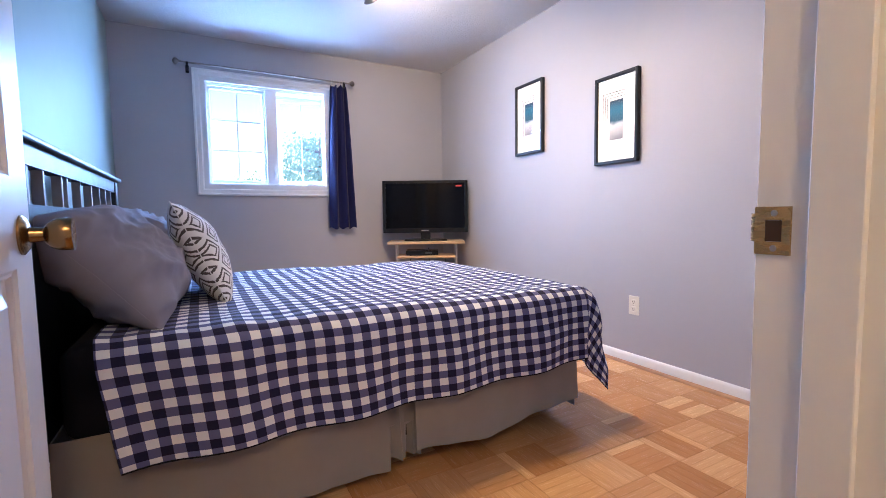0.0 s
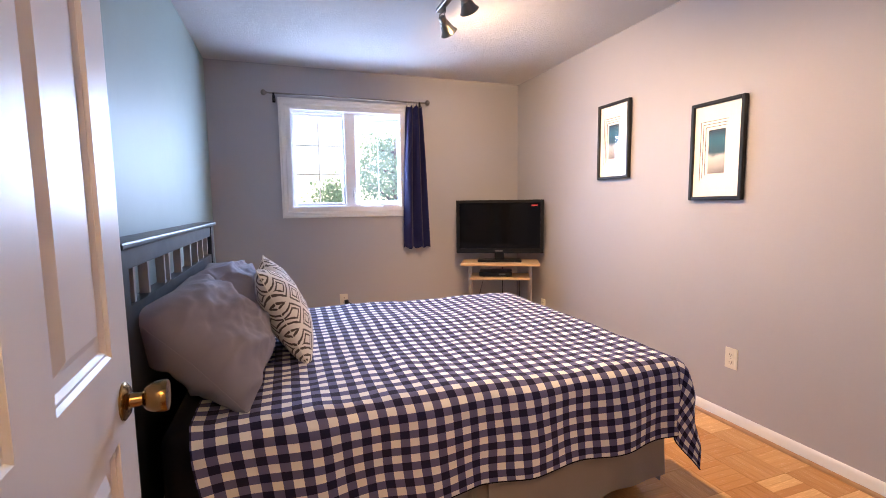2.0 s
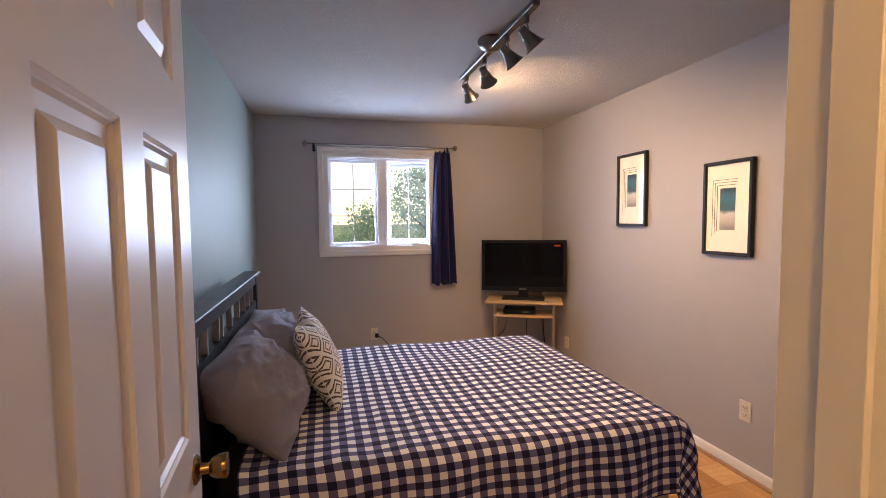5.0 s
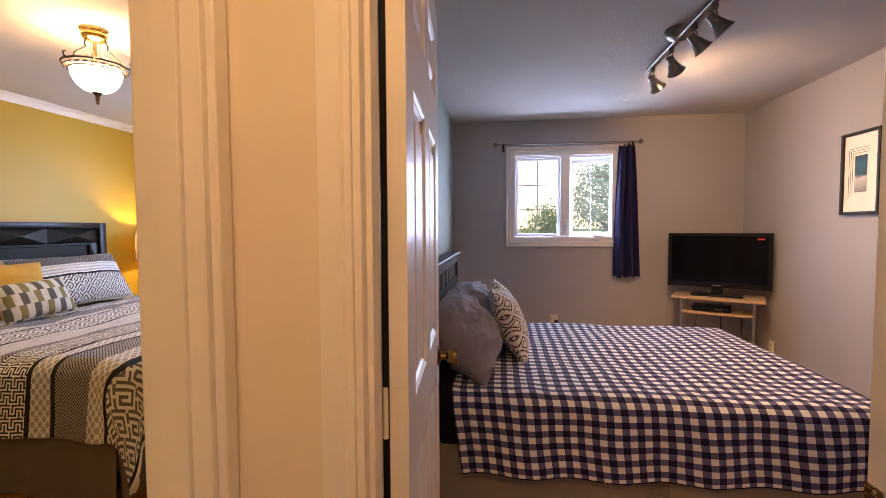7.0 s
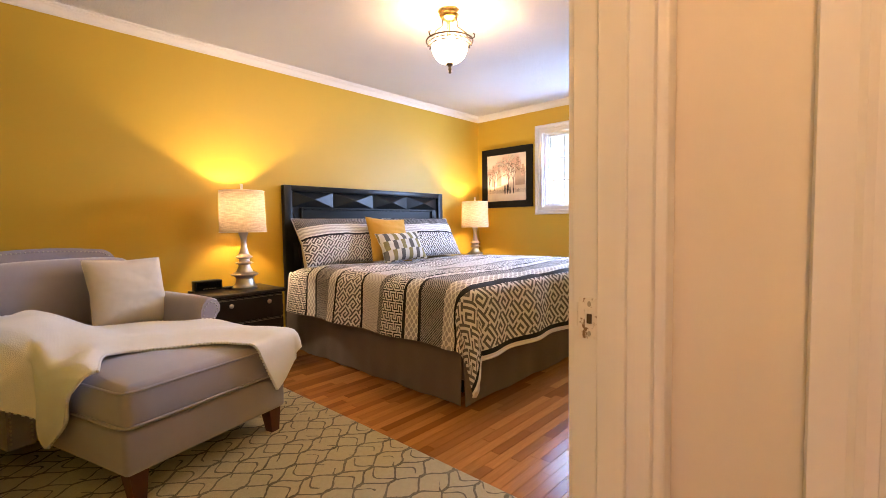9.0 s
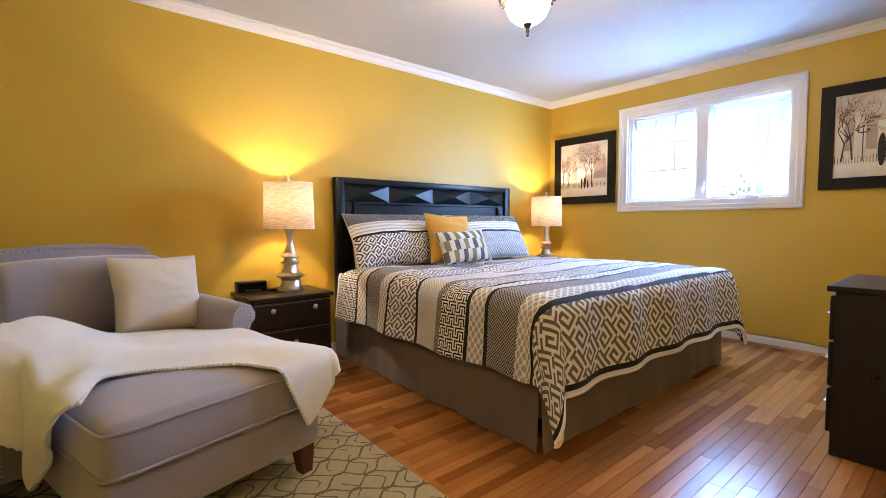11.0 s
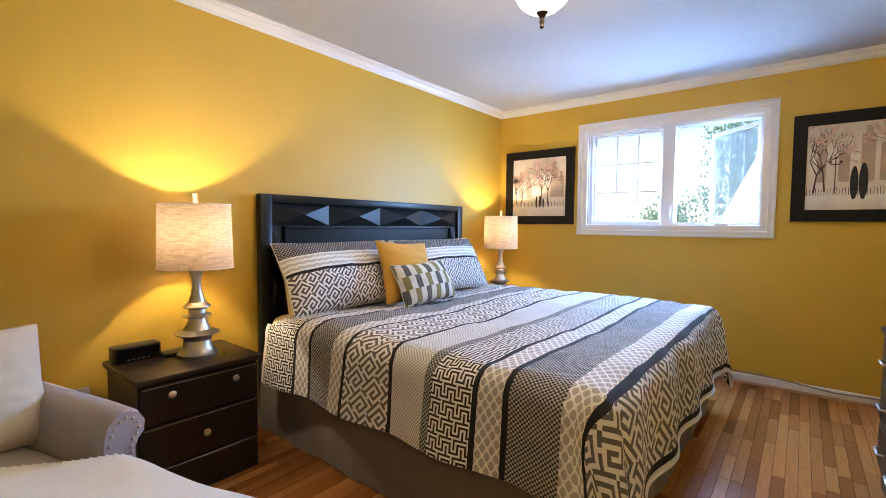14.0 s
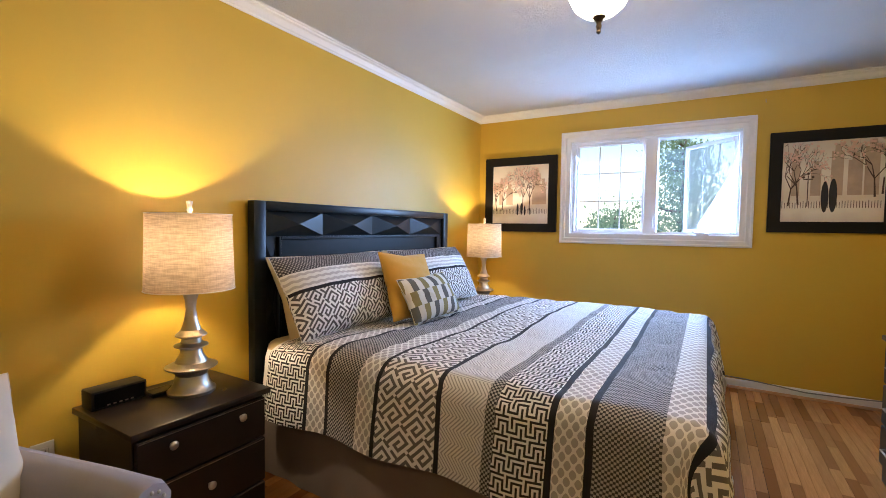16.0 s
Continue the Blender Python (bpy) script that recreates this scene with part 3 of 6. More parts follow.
def pillow(name, w, h, thick, mat, m, label, category="pillow", flange=0.0, crease=0.02, chop=0.0, group="", seed=0.0, pinch=0.10, welt=0.002, fold=0.0):
    """A stuffed pillow that lies in x, y about the origin, before the pose m."""
    n = 84 if fold else 40
    bm = bmesh.new()
    lay = bm.loops.layers.uv.new("UVMap")
    side = []
    for s in (1, -1):
        g = []
        for i in range(n + 1):
            row = []
            for j in range(n + 1):
                u, v = 2 * i / n - 1, 2 * j / n - 1
                bow = 1 - pinch * (1 - abs(u * v)) * (0.5 + 0.5 * max(abs(u), abs(v)) ** 4)
                k = (max(0.0, 1 - abs(u) ** 2.4) * max(0.0, 1 - abs(v) ** 2.4)) ** 0.55
                x, y = u * w / 2 * bow, v * h / 2 * bow
                y -= chop * max(0.0, 1 - abs(u) * 1.6) * max(0.0, v) ** 2
                ridge = 1 - 2.4 * abs(noise.noise(Vector((x * 3.0 + y * 4.0 + seed, y * 7 - x * 2, s)) * 1.6))
                z = s * thick / 2 * k + crease * k * (wavy(x, y, s + seed, 5, 0.9) + 0.45 * ridge + 0.25 * wavy(x * 2 + seed, y * 3, s, 12, 1))
                if fold:
                    wx, wy = x + 0.05 * wavy(x, y, seed + 9, 6, 1), y + 0.05 * wavy(y, x, seed + 5, 6, 1)
                    f1 = max(0.0, 1 - 2.6 * abs(noise.noise(Vector((wx * 2.0 + seed, wy * 7.5 + wx * 2.5, s * 2 + seed)))))
                    f2 = max(0.0, 1 - 2.8 * abs(noise.noise(Vector((wx * 5 - wy * 4, wy * 2 + seed * 2, s * 3 - seed)))))
                    z += s * fold * min(1.0, 2.2 * k) * (f1 ** 1.4 + 0.4 * f2 ** 1.4 - 0.5)
                row.append(bm.verts.new((x, y, z)))
            g.append(row)
        for i in range(n):
            for j in range(n):
                f = bm.faces.new((g[i][j], g[i + 1][j], g[i + 1][j + 1], g[i][j + 1]) if s > 0 else (g[i][j], g[i][j + 1], g[i + 1][j + 1], g[i + 1][j]))
                for lp in f.loops:
                    lp[lay].uv = (lp.vert.co.x, lp.vert.co.y)
    bmesh.ops.remove_doubles(bm, verts=bm.verts, dist=0.0008)
    ob = thing(name, m, label, category, group)
    part("cover", bm, mat, ob, smooth=60)
    seam = bmesh.new()
    pts = []
    for i in range(4 * n):
        e, k = divmod(i, n)
        t = 2 * k / n - 1
        u, v = ((t, -1), (1, t), (-t, 1), (-1, -t))[e]
        bow = 1 - pinch * (1 - abs(u * v)) * (0.5 + 0.5 * max(abs(u), abs(v)) ** 4)
        pts.append((u * w / 2 * bow, v * h / 2 * bow - chop * max(0.0, 1 - abs(u) * 1.6) * max(0.0, v) ** 2, 0))
    tube(seam, pts + pts[:1], welt, 6)
    part("piping", seam, mat, ob, smooth=60)
    return ob


# ---- windows ----
def glass_sheet(bm, x0, x1, y, z0, z1):
    bm.faces.new([bm.verts.new(q) for q in ((x0, y, z0), (x1, y, z0), (x1, y, z1), (x0, y, z1))])
    return bm


M_BAR = gloss("pale_glazing_bar", (0.55, 0.56, 0.58), 0.4)


def rect_frame(bm, x0, x1, z0, z1, y0, y1, w, r=0.003):
    box(bm, x0, x0 + w, y0, y1, z0, z1, r)
    box(bm, x1 - w, x1, y0, y1, z0, z1, r)
    box(bm, x0 + w, x1 - w, y0, y1, z0, z0 + w, r)
    box(bm, x0 + w, x1 - w, y0, y1, z1 - w, z1, r)
    return bm


def moulded_frame(bm, x0, x1, z0, z1, y, prof):
    """A mitred casing; prof: (in, out of the wall)."""
    def ring(i, o):
        return [bm.verts.new((x, y - o, z)) for x, z in ((x0 + i, z0 + i), (x1 - i, z0 + i), (x1 - i, z1 - i), (x0 + i, z1 - i))]
    rings = [ring(i, o) for i, o in prof]
    for a, b in zip(rings, rings[1:] + rings[:1]):
        for k in range(4):
            bm.faces.new((a[k], a[(k + 1) % 4], b[(k + 1) % 4], b[k]))
    return bm


def window(name, cas, hole, left, right, cols, rows, swing, hazy, label):
    """A pair of casements: the left one shut, with bars, the right one swung out."""
    ob = tagged(new(name), label, "window", "", "structure")
    part("casing", moulded_frame(bmesh.new(), *cas, YN, [(0, 0), (0, 0.022), (0.012, 0.026), (0.02, 0.020), (0.045, 0.024), (0.055, 0.017), (0.092, 0.017), (0.092, 0)]), M_TRIM, ob, smooth=30)
    x0, x1, z0, z1 = hole
    part("window_frame", rect_frame(bmesh.new(), x0 - 0.01, x1 + 0.01, z0 - 0.01, z1 + 0.01, YN + 0.012, YN + 0.15, 0.03), M_VINYL, ob)
    a, b = left[1], right[0]
    part("mullion", boxes((a + 0.02, b - 0.02, YN + 0.018, YN + 0.15, z0, z1), r=0.004), M_VINYL, ob)
    lo, hi = left[2] - 0.02, left[3] + 0.02
    fill = bmesh.new()
    box(fill, x0, a + 0.02, YN + 0.02, YN + 0.14, z0, lo)
    box(fill, b - 0.02, x1, YN + 0.02, YN + 0.14, z0, lo)
    box(fill, x0, a + 0.02, YN + 0.02, YN + 0.14, hi, z1)
    box(fill, b - 0.02, x1, YN + 0.02, YN + 0.14, hi, z1)
    box(fill, x0, left[0] - 0.02, YN + 0.02, YN + 0.14, lo, hi)
    box(fill, right[1] + 0.02, x1, YN + 0.02, YN + 0.14, lo, hi)
    part("frame_infill", fill, M_VINYL, ob)
    sash = part("sash", rect_frame(bmesh.new(), left[0] - 0.02, left[1] + 0.02, lo, hi, YN + 0.045, YN + 0.085, 0.022), M_VINYL, ob)
    pane = part("pane", glass_sheet(bmesh.new(), left[0], left[1], YN + 0.066, left[2], left[3]), M_PANE, sash)
    pane.visible_shadow = False
    bars = bmesh.new()
    for i in range(1, cols):
        x = left[0] + (left[1] - left[0]) * i / cols
        box(bars, x - 0.0055, x + 0.0055, YN + 0.070, YN + 0.076, left[2], left[3])
    for i in range(1, rows):
        z = left[2] + (left[3] - left[2]) * i / rows
        box(bars, left[0], left[1], YN + 0.0701, YN + 0.0761, z - 0.0055, z + 0.0055)
    part("glazing_bars", bars, M_BAR, sash)
    # the open casement, hinged on its right
    w = right[1] - right[0] + 0.03
    turn = Matrix.Translation((right[1] + 0.015, YN + 0.12, 0)) @ Matrix.Rotation(radians(-swing), 4, "Z")
    bm = rect_frame(bmesh.new(), -w, 0, right[2] - 0.015, right[3] + 0.015, 0, 0.035, 0.035)
    bm.transform(turn)
    sash2 = part("open_sash", bm, M_VINYL, ob)
    bm = glass_sheet(bmesh.new(), -w + 0.035, -0.035, 0.017, right[2] + 0.02, right[3] - 0.02)
    bm.transform(turn)
    pane = part("pane", bm, hazy, sash2)
    pane.visible_shadow = False
    bars = bmesh.new()
    for i in range(1, cols):
        box(bars, -w + 0.035 + (w - 0.07) * i / cols - 0.005, -w + 0.035 + (w - 0.07) * i / cols + 0.005, 0.022, 0.028, right[2] + 0.02, right[3] - 0.02)
    bars.transform(turn)
    part("glazing_bars", bars, M_BAR, sash2)
    # added sheet across the opening, only to lay a pale veil over the view
    screen = part("veil_sheet", glass_sheet(bmesh.new(), right[0] - 0.01, right[1] + 0.01, YN + 0.05, right[2] - 0.01, right[3] + 0.01), M_VEIL, ob, "added thin sheet that veils the view with pale glare")
    screen.visible_shadow = False
    c = (right[0] + right[1]) / 2 + 0.06
    crank = boxes((c - 0.05, c + 0.05, YN - 0.012, YN + 0.02, right[2] - 0.035, right[2] - 0.018), (c - 0.075, c + 0.02, YN - 0.022, YN - 0.008, right[2] - 0.022, right[2] - 0.010), r=0.004, seg=2)
    lathe(crank, [(0.009, 0), (0.010, 0.008), (0.007, 0.014)], (c - 0.07, YN - 0.015, right[2] - 0.012), 12)
    part("crank_handle", crank, M_VINYL, ob)
    xl = right[0] - 0.05
    part("lock_lever", boxes((xl - 0.008, xl + 0.008, YN + 0.0, YN + 0.02, right[2] + 0.02, right[2] + 0.13), (xl - 0.006, xl + 0.006, YN - 0.012, YN + 0.003, right[2] + 0.04, right[2] + 0.09), r=0.003), M_VINYL, ob)
    part("window_sill", boxes((x0, x1, YN + 0.15, YN + 0.21, z0 - 0.04, z0 - 0.01)), M_VINYL, ob)
    return ob


window("window_1", (0.768, 1.918, 1.13, 2.155), GW, (0.892, 1.300, 1.262, 2.020), (1.438, 1.847, 1.258, 2.026), 2, 3, 18, M_PANE, "white two-light window, one casement open, with glazing bars")
window("window_2", (-2.332, -0.795, 1.137, 2.180), YW, (-2.180, -1.620, 1.276, 2.045), (-1.476, -0.926, 1.266, 2.045), 3, 3, 46.5, M_SKYGLARE, "white wide two-light window, one casement open outwards")


# ---- outside: ground, trees ----
def leafy(name, at, height, spread, seed, leaf, label):
    rnd = random.Random(seed)
    ob = thing(name, pose(*at), label, "tree")
    bm = bmesh.new()
    tube(bm, [(0, 0, 0), (0.05, 0.02, height * 0.35), (0.0, 0.06, height * 0.7), (0.03, 0.0, height * 0.97)], lambda t: 0.13 * (1 - t) + 0.015, 10)
    tips = []
    for i in range(26):
        z = height * (0.22 + 0.72 * i / 26)
        a = i * 2.4 + rnd.random()
        r = spread * (1 - 0.75 * (i / 26) ** 1.5) * rnd.uniform(0.75, 1.1)
        end = Vector((r * math.cos(a), r * math.sin(a), z + r * rnd.uniform(0.05, 0.4)))
        tube(bm, [(0, 0, z), end * 0.5 + Vector((0, 0, z * 0.5)), end], lambda t: 0.035 * (1 - t) + 0.006, 6)
        tips.append((Vector((0, 0, z)), end))
    part("trunk", bm, M_BARK, ob, smooth=50)
    verts, faces = [], []
    for base, end in tips:
        for _ in range(380):
            p = base.lerp(end, rnd.uniform(0.3, 1.08)) + Vector((rnd.gauss(0, 0.24), rnd.gauss(0, 0.24), rnd.gauss(0, 0.18)))
            e = Euler((rnd.uniform(0, 6), rnd.uniform(0, 6), rnd.uniform(0, 6))).to_matrix()
            s = leaf * rnd.uniform(0.6, 1.3)
            k = len(verts)
            verts += [tuple(p + e @ Vector(q) * s) for q in ((-0.5, 0, 0), (0, 0.32, 0.06), (0.6, 0, 0), (0, -0.32, 0.06))]
            faces.append((k, k + 1, k + 2, k + 3))
    me = bpy.data.meshes.new("crown")
    me.from_pydata(verts, [], faces)
    me.materials.append(M_LEAF)
    cr = new("crown", me)
    cr.parent = ob
    return ob


lf = Mat("leaf_green", (0.10, 0.15, 0.06), 0.5)
isl = V(lf.t, lf.node("ShaderNodeNewGeometry").outputs["Random Per Island"])
lf.base(lf.mix(isl, (0.10, 0.17, 0.09), (0.20, 0.30, 0.18)))
tl = lf.node("ShaderNodeBsdfTranslucent")
tl.inputs["Color"].default_value = (0.24, 0.36, 0.22, 1)
ms = lf.node("ShaderNodeMixShader")
ms.inputs[0].default_value = 0.5
lf.link(lf.b.outputs[0], ms.inputs[1])
lf.link(tl.outputs[0], ms.inputs[2])
lf.link(ms.outputs[0], lf.t.nodes["Material Output"].inputs["Surface"])
M_LEAF = lf.m
M_BARK = gloss("bark", (0.12, 0.09, 0.07), 0.9, 0.3, 12)
gr = Mat("lawn", (0.08, 0.12, 0.04), 0.9)
gr.base(gr.mix(gr.noise(0.6, 6), (0.05, 0.085, 0.03), (0.11, 0.14, 0.06)))
solid("ground", sheet(24, 24, lambda s, t: Vector((-900 + 1800 * s, -900 + 1800 * t, -2.9))), gr.m, "mown green lawn outside the house", "lawn")
leafy("maple_tree", (3.5, 12.5, -2.9), 6.0, 1.9, 3, 0.085, "leafy green maple tree outside the window")
leafy("maple_tree", (-1.6, 12.0, -2.9), 6.6, 1.2, 5, 0.08, "tall leafy green tree outside the window")
leafy("garden_shrub", (2.1, 13.4, -2.9), 4.9, 0.9, 7, 0.08, "round leafy garden tree beyond the lawn")
leafy("garden_shrub", (-3.1, 12.6, -2.9), 4.8, 0.9, 13, 0.08, "round leafy garden tree beyond the lawn")
for i, (x, y, h) in enumerate(((7.5, 19, 4.4), (2.4, 21, 3.9), (-4.6, 20, 4.3))):
    leafy("garden_shrub", (x, y, -2.9), h, 2.3, 30 + i, 0.12, "round leafy garden tree beyond the lawn")
leafy("garden_shrub", (-5.2, 15.0, -2.9), 4.1, 2.0, 9, 0.085, "round leafy garden tree beyond the lawn")


# ---- grey bedroom ----
def panel_door(name, m, w, h, thick, label):
    """A six-panel door; local x runs from the hinge to the latch, y through its thickness."""
    ob = tagged(new(name), label, "door", "", "structure")
    ob.matrix_basis = m
    bm = bmesh.new()
    st, midst = 0.105, 0.10
    pw = (w - 2 * st - midst) / 2
    rows = [(0.20, 0.85), (0.99, 1.585), (1.725, 1.905)]
    xs = [(st, st + pw), (st + pw + midst, w - st)]
    def stile(a, b, c, d):
        box(bm, a, b, 0, thick, c, d)
    stile(0, st, 0, h)
    stile(w - st, w, 0, h)
    stile(st + pw, st + pw + midst, 0, h)
    zs = [0] + [q for r in rows for q in r] + [h]
    for a, b in xs:
        for lo, hi in zip(zs[0::2], zs[1::2]):
            stile(a, b, lo, hi)
    part("frame", bm, M_TRIM, ob)
    for a, b in xs:
        for lo, hi in rows:
            bm = bmesh.new()
            steps = [(0, 0.0005), (0.006, 0.005), (0.010, 0.005), (0.016, 0.011), (0.034, 0.012), (0.050, 0.003)]
            for face in (0, 1):
                def ring(i, d):
                    y = d if face == 0 else thick - d
                    return [bm.verts.new((x, y, z)) for x, z in ((a + i, lo + i), (b - i, lo + i), (b - i, hi - i), (a + i, hi - i))]
                rings = [ring(i, d) for i, d in steps]
                for p, q in zip(rings, rings[1:]):
                    for k in range(4):
                        bm.faces.new((p[k], p[(k + 1) % 4], q[(k + 1) % 4], q[k]))
                bm.faces.new(rings[-1])
            part("panel", bm, M_TRIM, ob, smooth=25)
    for side in (-1, 1):
        kb = bmesh.new()
        y0 = 0 if side < 0 else thick
        mm = Matrix.Translation((w - 0.062, y0, 0.90)) @ Matrix.Rotation(radians(90 if side < 0 else -90), 4, "X")
        lathe(kb, [(0.032, 0), (0.032, 0.003), (0.024, 0.009), (0.013, 0.011), (0.011, 0.028), (0.017, 0.031), (0.022, 0.036), (0.0265, 0.046), (0.0275, 0.062), (0.026, 0.0655), (0.012, 0.063), (0.004, 0.0635)], n=24, m=mm)
        part("door_knob", kb, M_KNOB, ob, "worn brass round door knob", smooth=35)
    part("latch_plate", boxes((w - 0.0005, w + 0.0015, 0.006, thick - 0.006, 0.86, 0.94)), M_BRASS, ob, "brass latch plate")
    for z in (0.22, 1.0, 1.80):
        hg = boxes((-0.002, 0.0005, 0.004, thick - 0.004, z - 0.045, z + 0.045))
        tube(hg, [(-0.003, thick + 0.004, z - 0.045), (-0.003, thick + 0.004, z + 0.045)], 0.005, 10)
        part("hinge", hg, M_TRIM, ob, "paint-covered butt hinge")
    return ob


# hung at the left jamb, standing open into the room
panel_door("door_1", Matrix.Translation((0.563, 1.258, 0.01)) @ Matrix.Rotation(radians(94.0), 4, "Z"), 0.755, 2.015, 0.036, "white six-panel door with a brass knob, standing open")


def strike(name, m, mat, label, hole):
    bm = bmesh.new()
    rings = [[bm.verts.new((x, y, z)) for x, z in ((x0, z0), (x1, z0), (x1, z1), (x0, z1))]
             for x0, x1, z0, z1, y in ((-0.021, 0.021, -0.029, 0.029, 0.0), (-0.0205, 0.0205, -0.0285, 0.0285, 0.002), (-0.008, 0.011, -0.013, 0.013, 0.002), (-0.008, 0.011, -0.013, 0.013, 0.0))]
    for a, b in zip(rings, rings[1:] + rings[:1]):
        for k in range(4):
            bm.faces.new((a[k], a[(k + 1) % 4], b[(k + 1) % 4], b[k]))
    ob = thing(name, m, label, "strike plate")
    part("plate", bm, mat, ob)
    part("lip", sheet(6, 2, lambda a, b: Vector((-0.0205 - 0.009 * a, 0.002 - 0.007 * a * a, -0.013 + 0.034 * b)), 0.0018), mat, ob, smooth=40)
    # dark block fills the opening in place of the hole's shade
    part("latch_hole_shade", boxes((0.0015 - hole, 0.0015 + hole, 0.0, 0.0016, -hole * 1.35, hole * 1.35)), M_GAP, ob)
    for z in (0.021, -0.021):
        sc = lathe(bmesh.new(), [(0.0042, 0.0019), (0.0035, 0.0030), (0.001, 0.0034)], n=12, m=Matrix.Translation((0.002, 0, z)) @ Matrix.Rotation(radians(-90), 4, "X"))
        part("screw", sc, M_NICKEL, ob)
    return ob


cp = Mat("chipped_white_paint", (0.8, 0.77, 0.73), 0.4)
cp.base(cp.mix(cp.ramp(cp.noise(75, 3), (0.56, (0, 0, 0)), (0.64, (1, 1, 1))), (0.78, 0.74, 0.70), (0.20, 0.12, 0.06)))
M_CHIPPED = cp.m
strike("strike_plate", Matrix.Translation((GD1 - 0.0005, 1.2455, 0.911)) @ Matrix.Rotation(radians(90), 4, "Z") @ Matrix.Scale(-0.80, 4, (1, 0, 0)) @ Matrix.Scale(0.86, 4, (0, 0, 1)), M_BRASS, "worn brass strike plate on the door jamb", 0.0094)
strike("strike_plate", Matrix.Translation((0.2185, YD1 - 0.0005, 0.895)) @ Matrix.Rotation(radians(180), 4, "Z") @ Matrix.Scale(-0.68, 4, (1, 0, 0)), M_CHIPPED, "white-painted chipped strike plate on the door jamb", 0.005)

# bed with a slatted black headboard
BX0, BX1, BY0, BY1 = 0.42, 2.22, 2.46, 3.84
bed = thing("double_bed", pose(0.30, 3.15, 0), "double bed with black slatted wooden headboard, against the grey wall", "bed")
w2 = 0.77
hx = 0.025
part("headboard_post", boxes((hx, hx + 0.07, -w2, -w2 + 0.07, 0, 1.13), r=0.004), M_BLACK, bed)
part("headboard_post", boxes((hx, hx + 0.07, w2 - 0.07, w2, 0, 1.13), r=0.004), M_BLACK, bed)
part("headboard_cap", boxes((hx - 0.012, hx + 0.085, -w2 - 0.02, w2 + 0.02, 1.13, 1.150), r=0.006, seg=2), M_BLACK, bed)
part("headboard_rail", boxes((hx + 0.025, hx + 0.065, -w2 + 0.07, w2 - 0.07, 1.075, 1.13)), M_BLACK, bed)
part("headboard_panel", boxes((hx + 0.025, hx + 0.065, -w2 + 0.07, w2 - 0.07, 0.30, 0.975)), M_BLACK, bed)
# the light that slat faces catch is put into this pale colour
M_SLAT = gloss("lit_grey_slat", (0.34, 0.31, 0.30), 0.45)
for y in (-0.62, -0.48, -0.285, -0.215, -0.025, 0.17, 0.34, 0.485, 0.63):
    part("headboard_slat", boxes((hx + 0.032, hx + 0.058, y - 0.008, y + 0.008, 0.975, 1.075)), M_SLAT, bed, "slat coloured pale as if lit")
part("mattress", boxes((0.12, 1.92, -0.69, 0.69, 0.34, 0.60), r=0.05, seg=3), M_NAVYSHEET, bed, "dark navy sheeted mattress", smooth=40)
part("box_base", boxes((0.12, 1.92, -0.68, 0.68, 0.16, 0.34), r=0.02), M_SKIRT_G, bed)
part("side_rail", boxes((0.10, 1.93, -0.66, 0.66, 0.12, 0.16)), M_BLACK, bed)
for x, y in ((0.35, -0.57), (1.66, -0.585), (0.35, 0.57), (1.66, 0.585)):
    cs = bmesh.new()
    lathe(cs, [(0.022, -0.011), (0.025, -0.006), (0.025, 0.006), (0.022, 0.011)], n=16, m=Matrix.Translation((x, y, 0.0255)) @ Matrix.Rotation(radians(90), 4, "X"))
    tube(cs, [(x, y, 0.03), (x + 0.012, y, 0.07), (x, y, 0.125)], 0.008, 8)
    part("caster", cs, M_PLASTIC, bed, "black caster wheel", smooth=40)


def skirt_run(name, parent, p, q, top, low, mat, waves, amp, uneven=0.0, seed=0):
    """A hanging cloth from p to q in x, y."""
    p, q = Vector(p), Vector(q)
    d = (q - p).normalized()
    n = Vector((d.y, -d.x))
    L = (q - p).length
    def f(s, t):
        k = (1 - t)
        o = n * (amp * k * (math.sin(s * waves * 6.283 + seed) + 0.5 * math.sin(s * waves * 15 + seed)) + 0.012 * k)
        c = p + d * (L * s) + o
        lo = low + uneven * (0.5 + 0.5 * math.sin(s * 5 + seed)) + wavy(s * L, seed, 0, 4, 0.008)
        return Vector((c.x, c.y, lo + (top - lo) * t))
    return part(name, sheet(max(12, int(L * 60)), 6, f, 0.004), mat, parent, smooth=60)


# the skirt hangs in panels with a pleated split half way
skirt_run("skirt_panel", bed, (0.10, -0.69), (1.02, -0.70), 0.36, 0.03, M_SKIRT_G, 3, 0.006, 0.01, 1)
skirt_run("skirt_pleat", bed, (1.01, -0.68), (1.14, -0.665), 0.36, 0.055, M_SKIRT_G, 2, 0.022, 0.0, 2)
skirt_run("skirt_panel", bed, (1.12, -0.71), (1.93, -0.69), 0.36, 0.055, M_SKIRT_G, 2, 0.008, 0.05, 3)
skirt_run("skirt_panel", bed, (1.935, -0.68), (1.935, 0.68), 0.36, 0.06, M_SKIRT_G, 4, 0.010, 0.01, 4)
skirt_run("skirt_panel", bed, (1.93, 0.69), (0.10, 0.69), 0.36, 0.05, M_SKIRT_G, 4, 0.010, 0.01, 5)
skirt_run("skirt_panel", bed, (0.10, 0.68), (0.10, -0.68), 0.36, 0.04, M_SKIRT_G, 2, 0.006, 0.01, 6)

Q0, Q1 = 0.505, 2.60


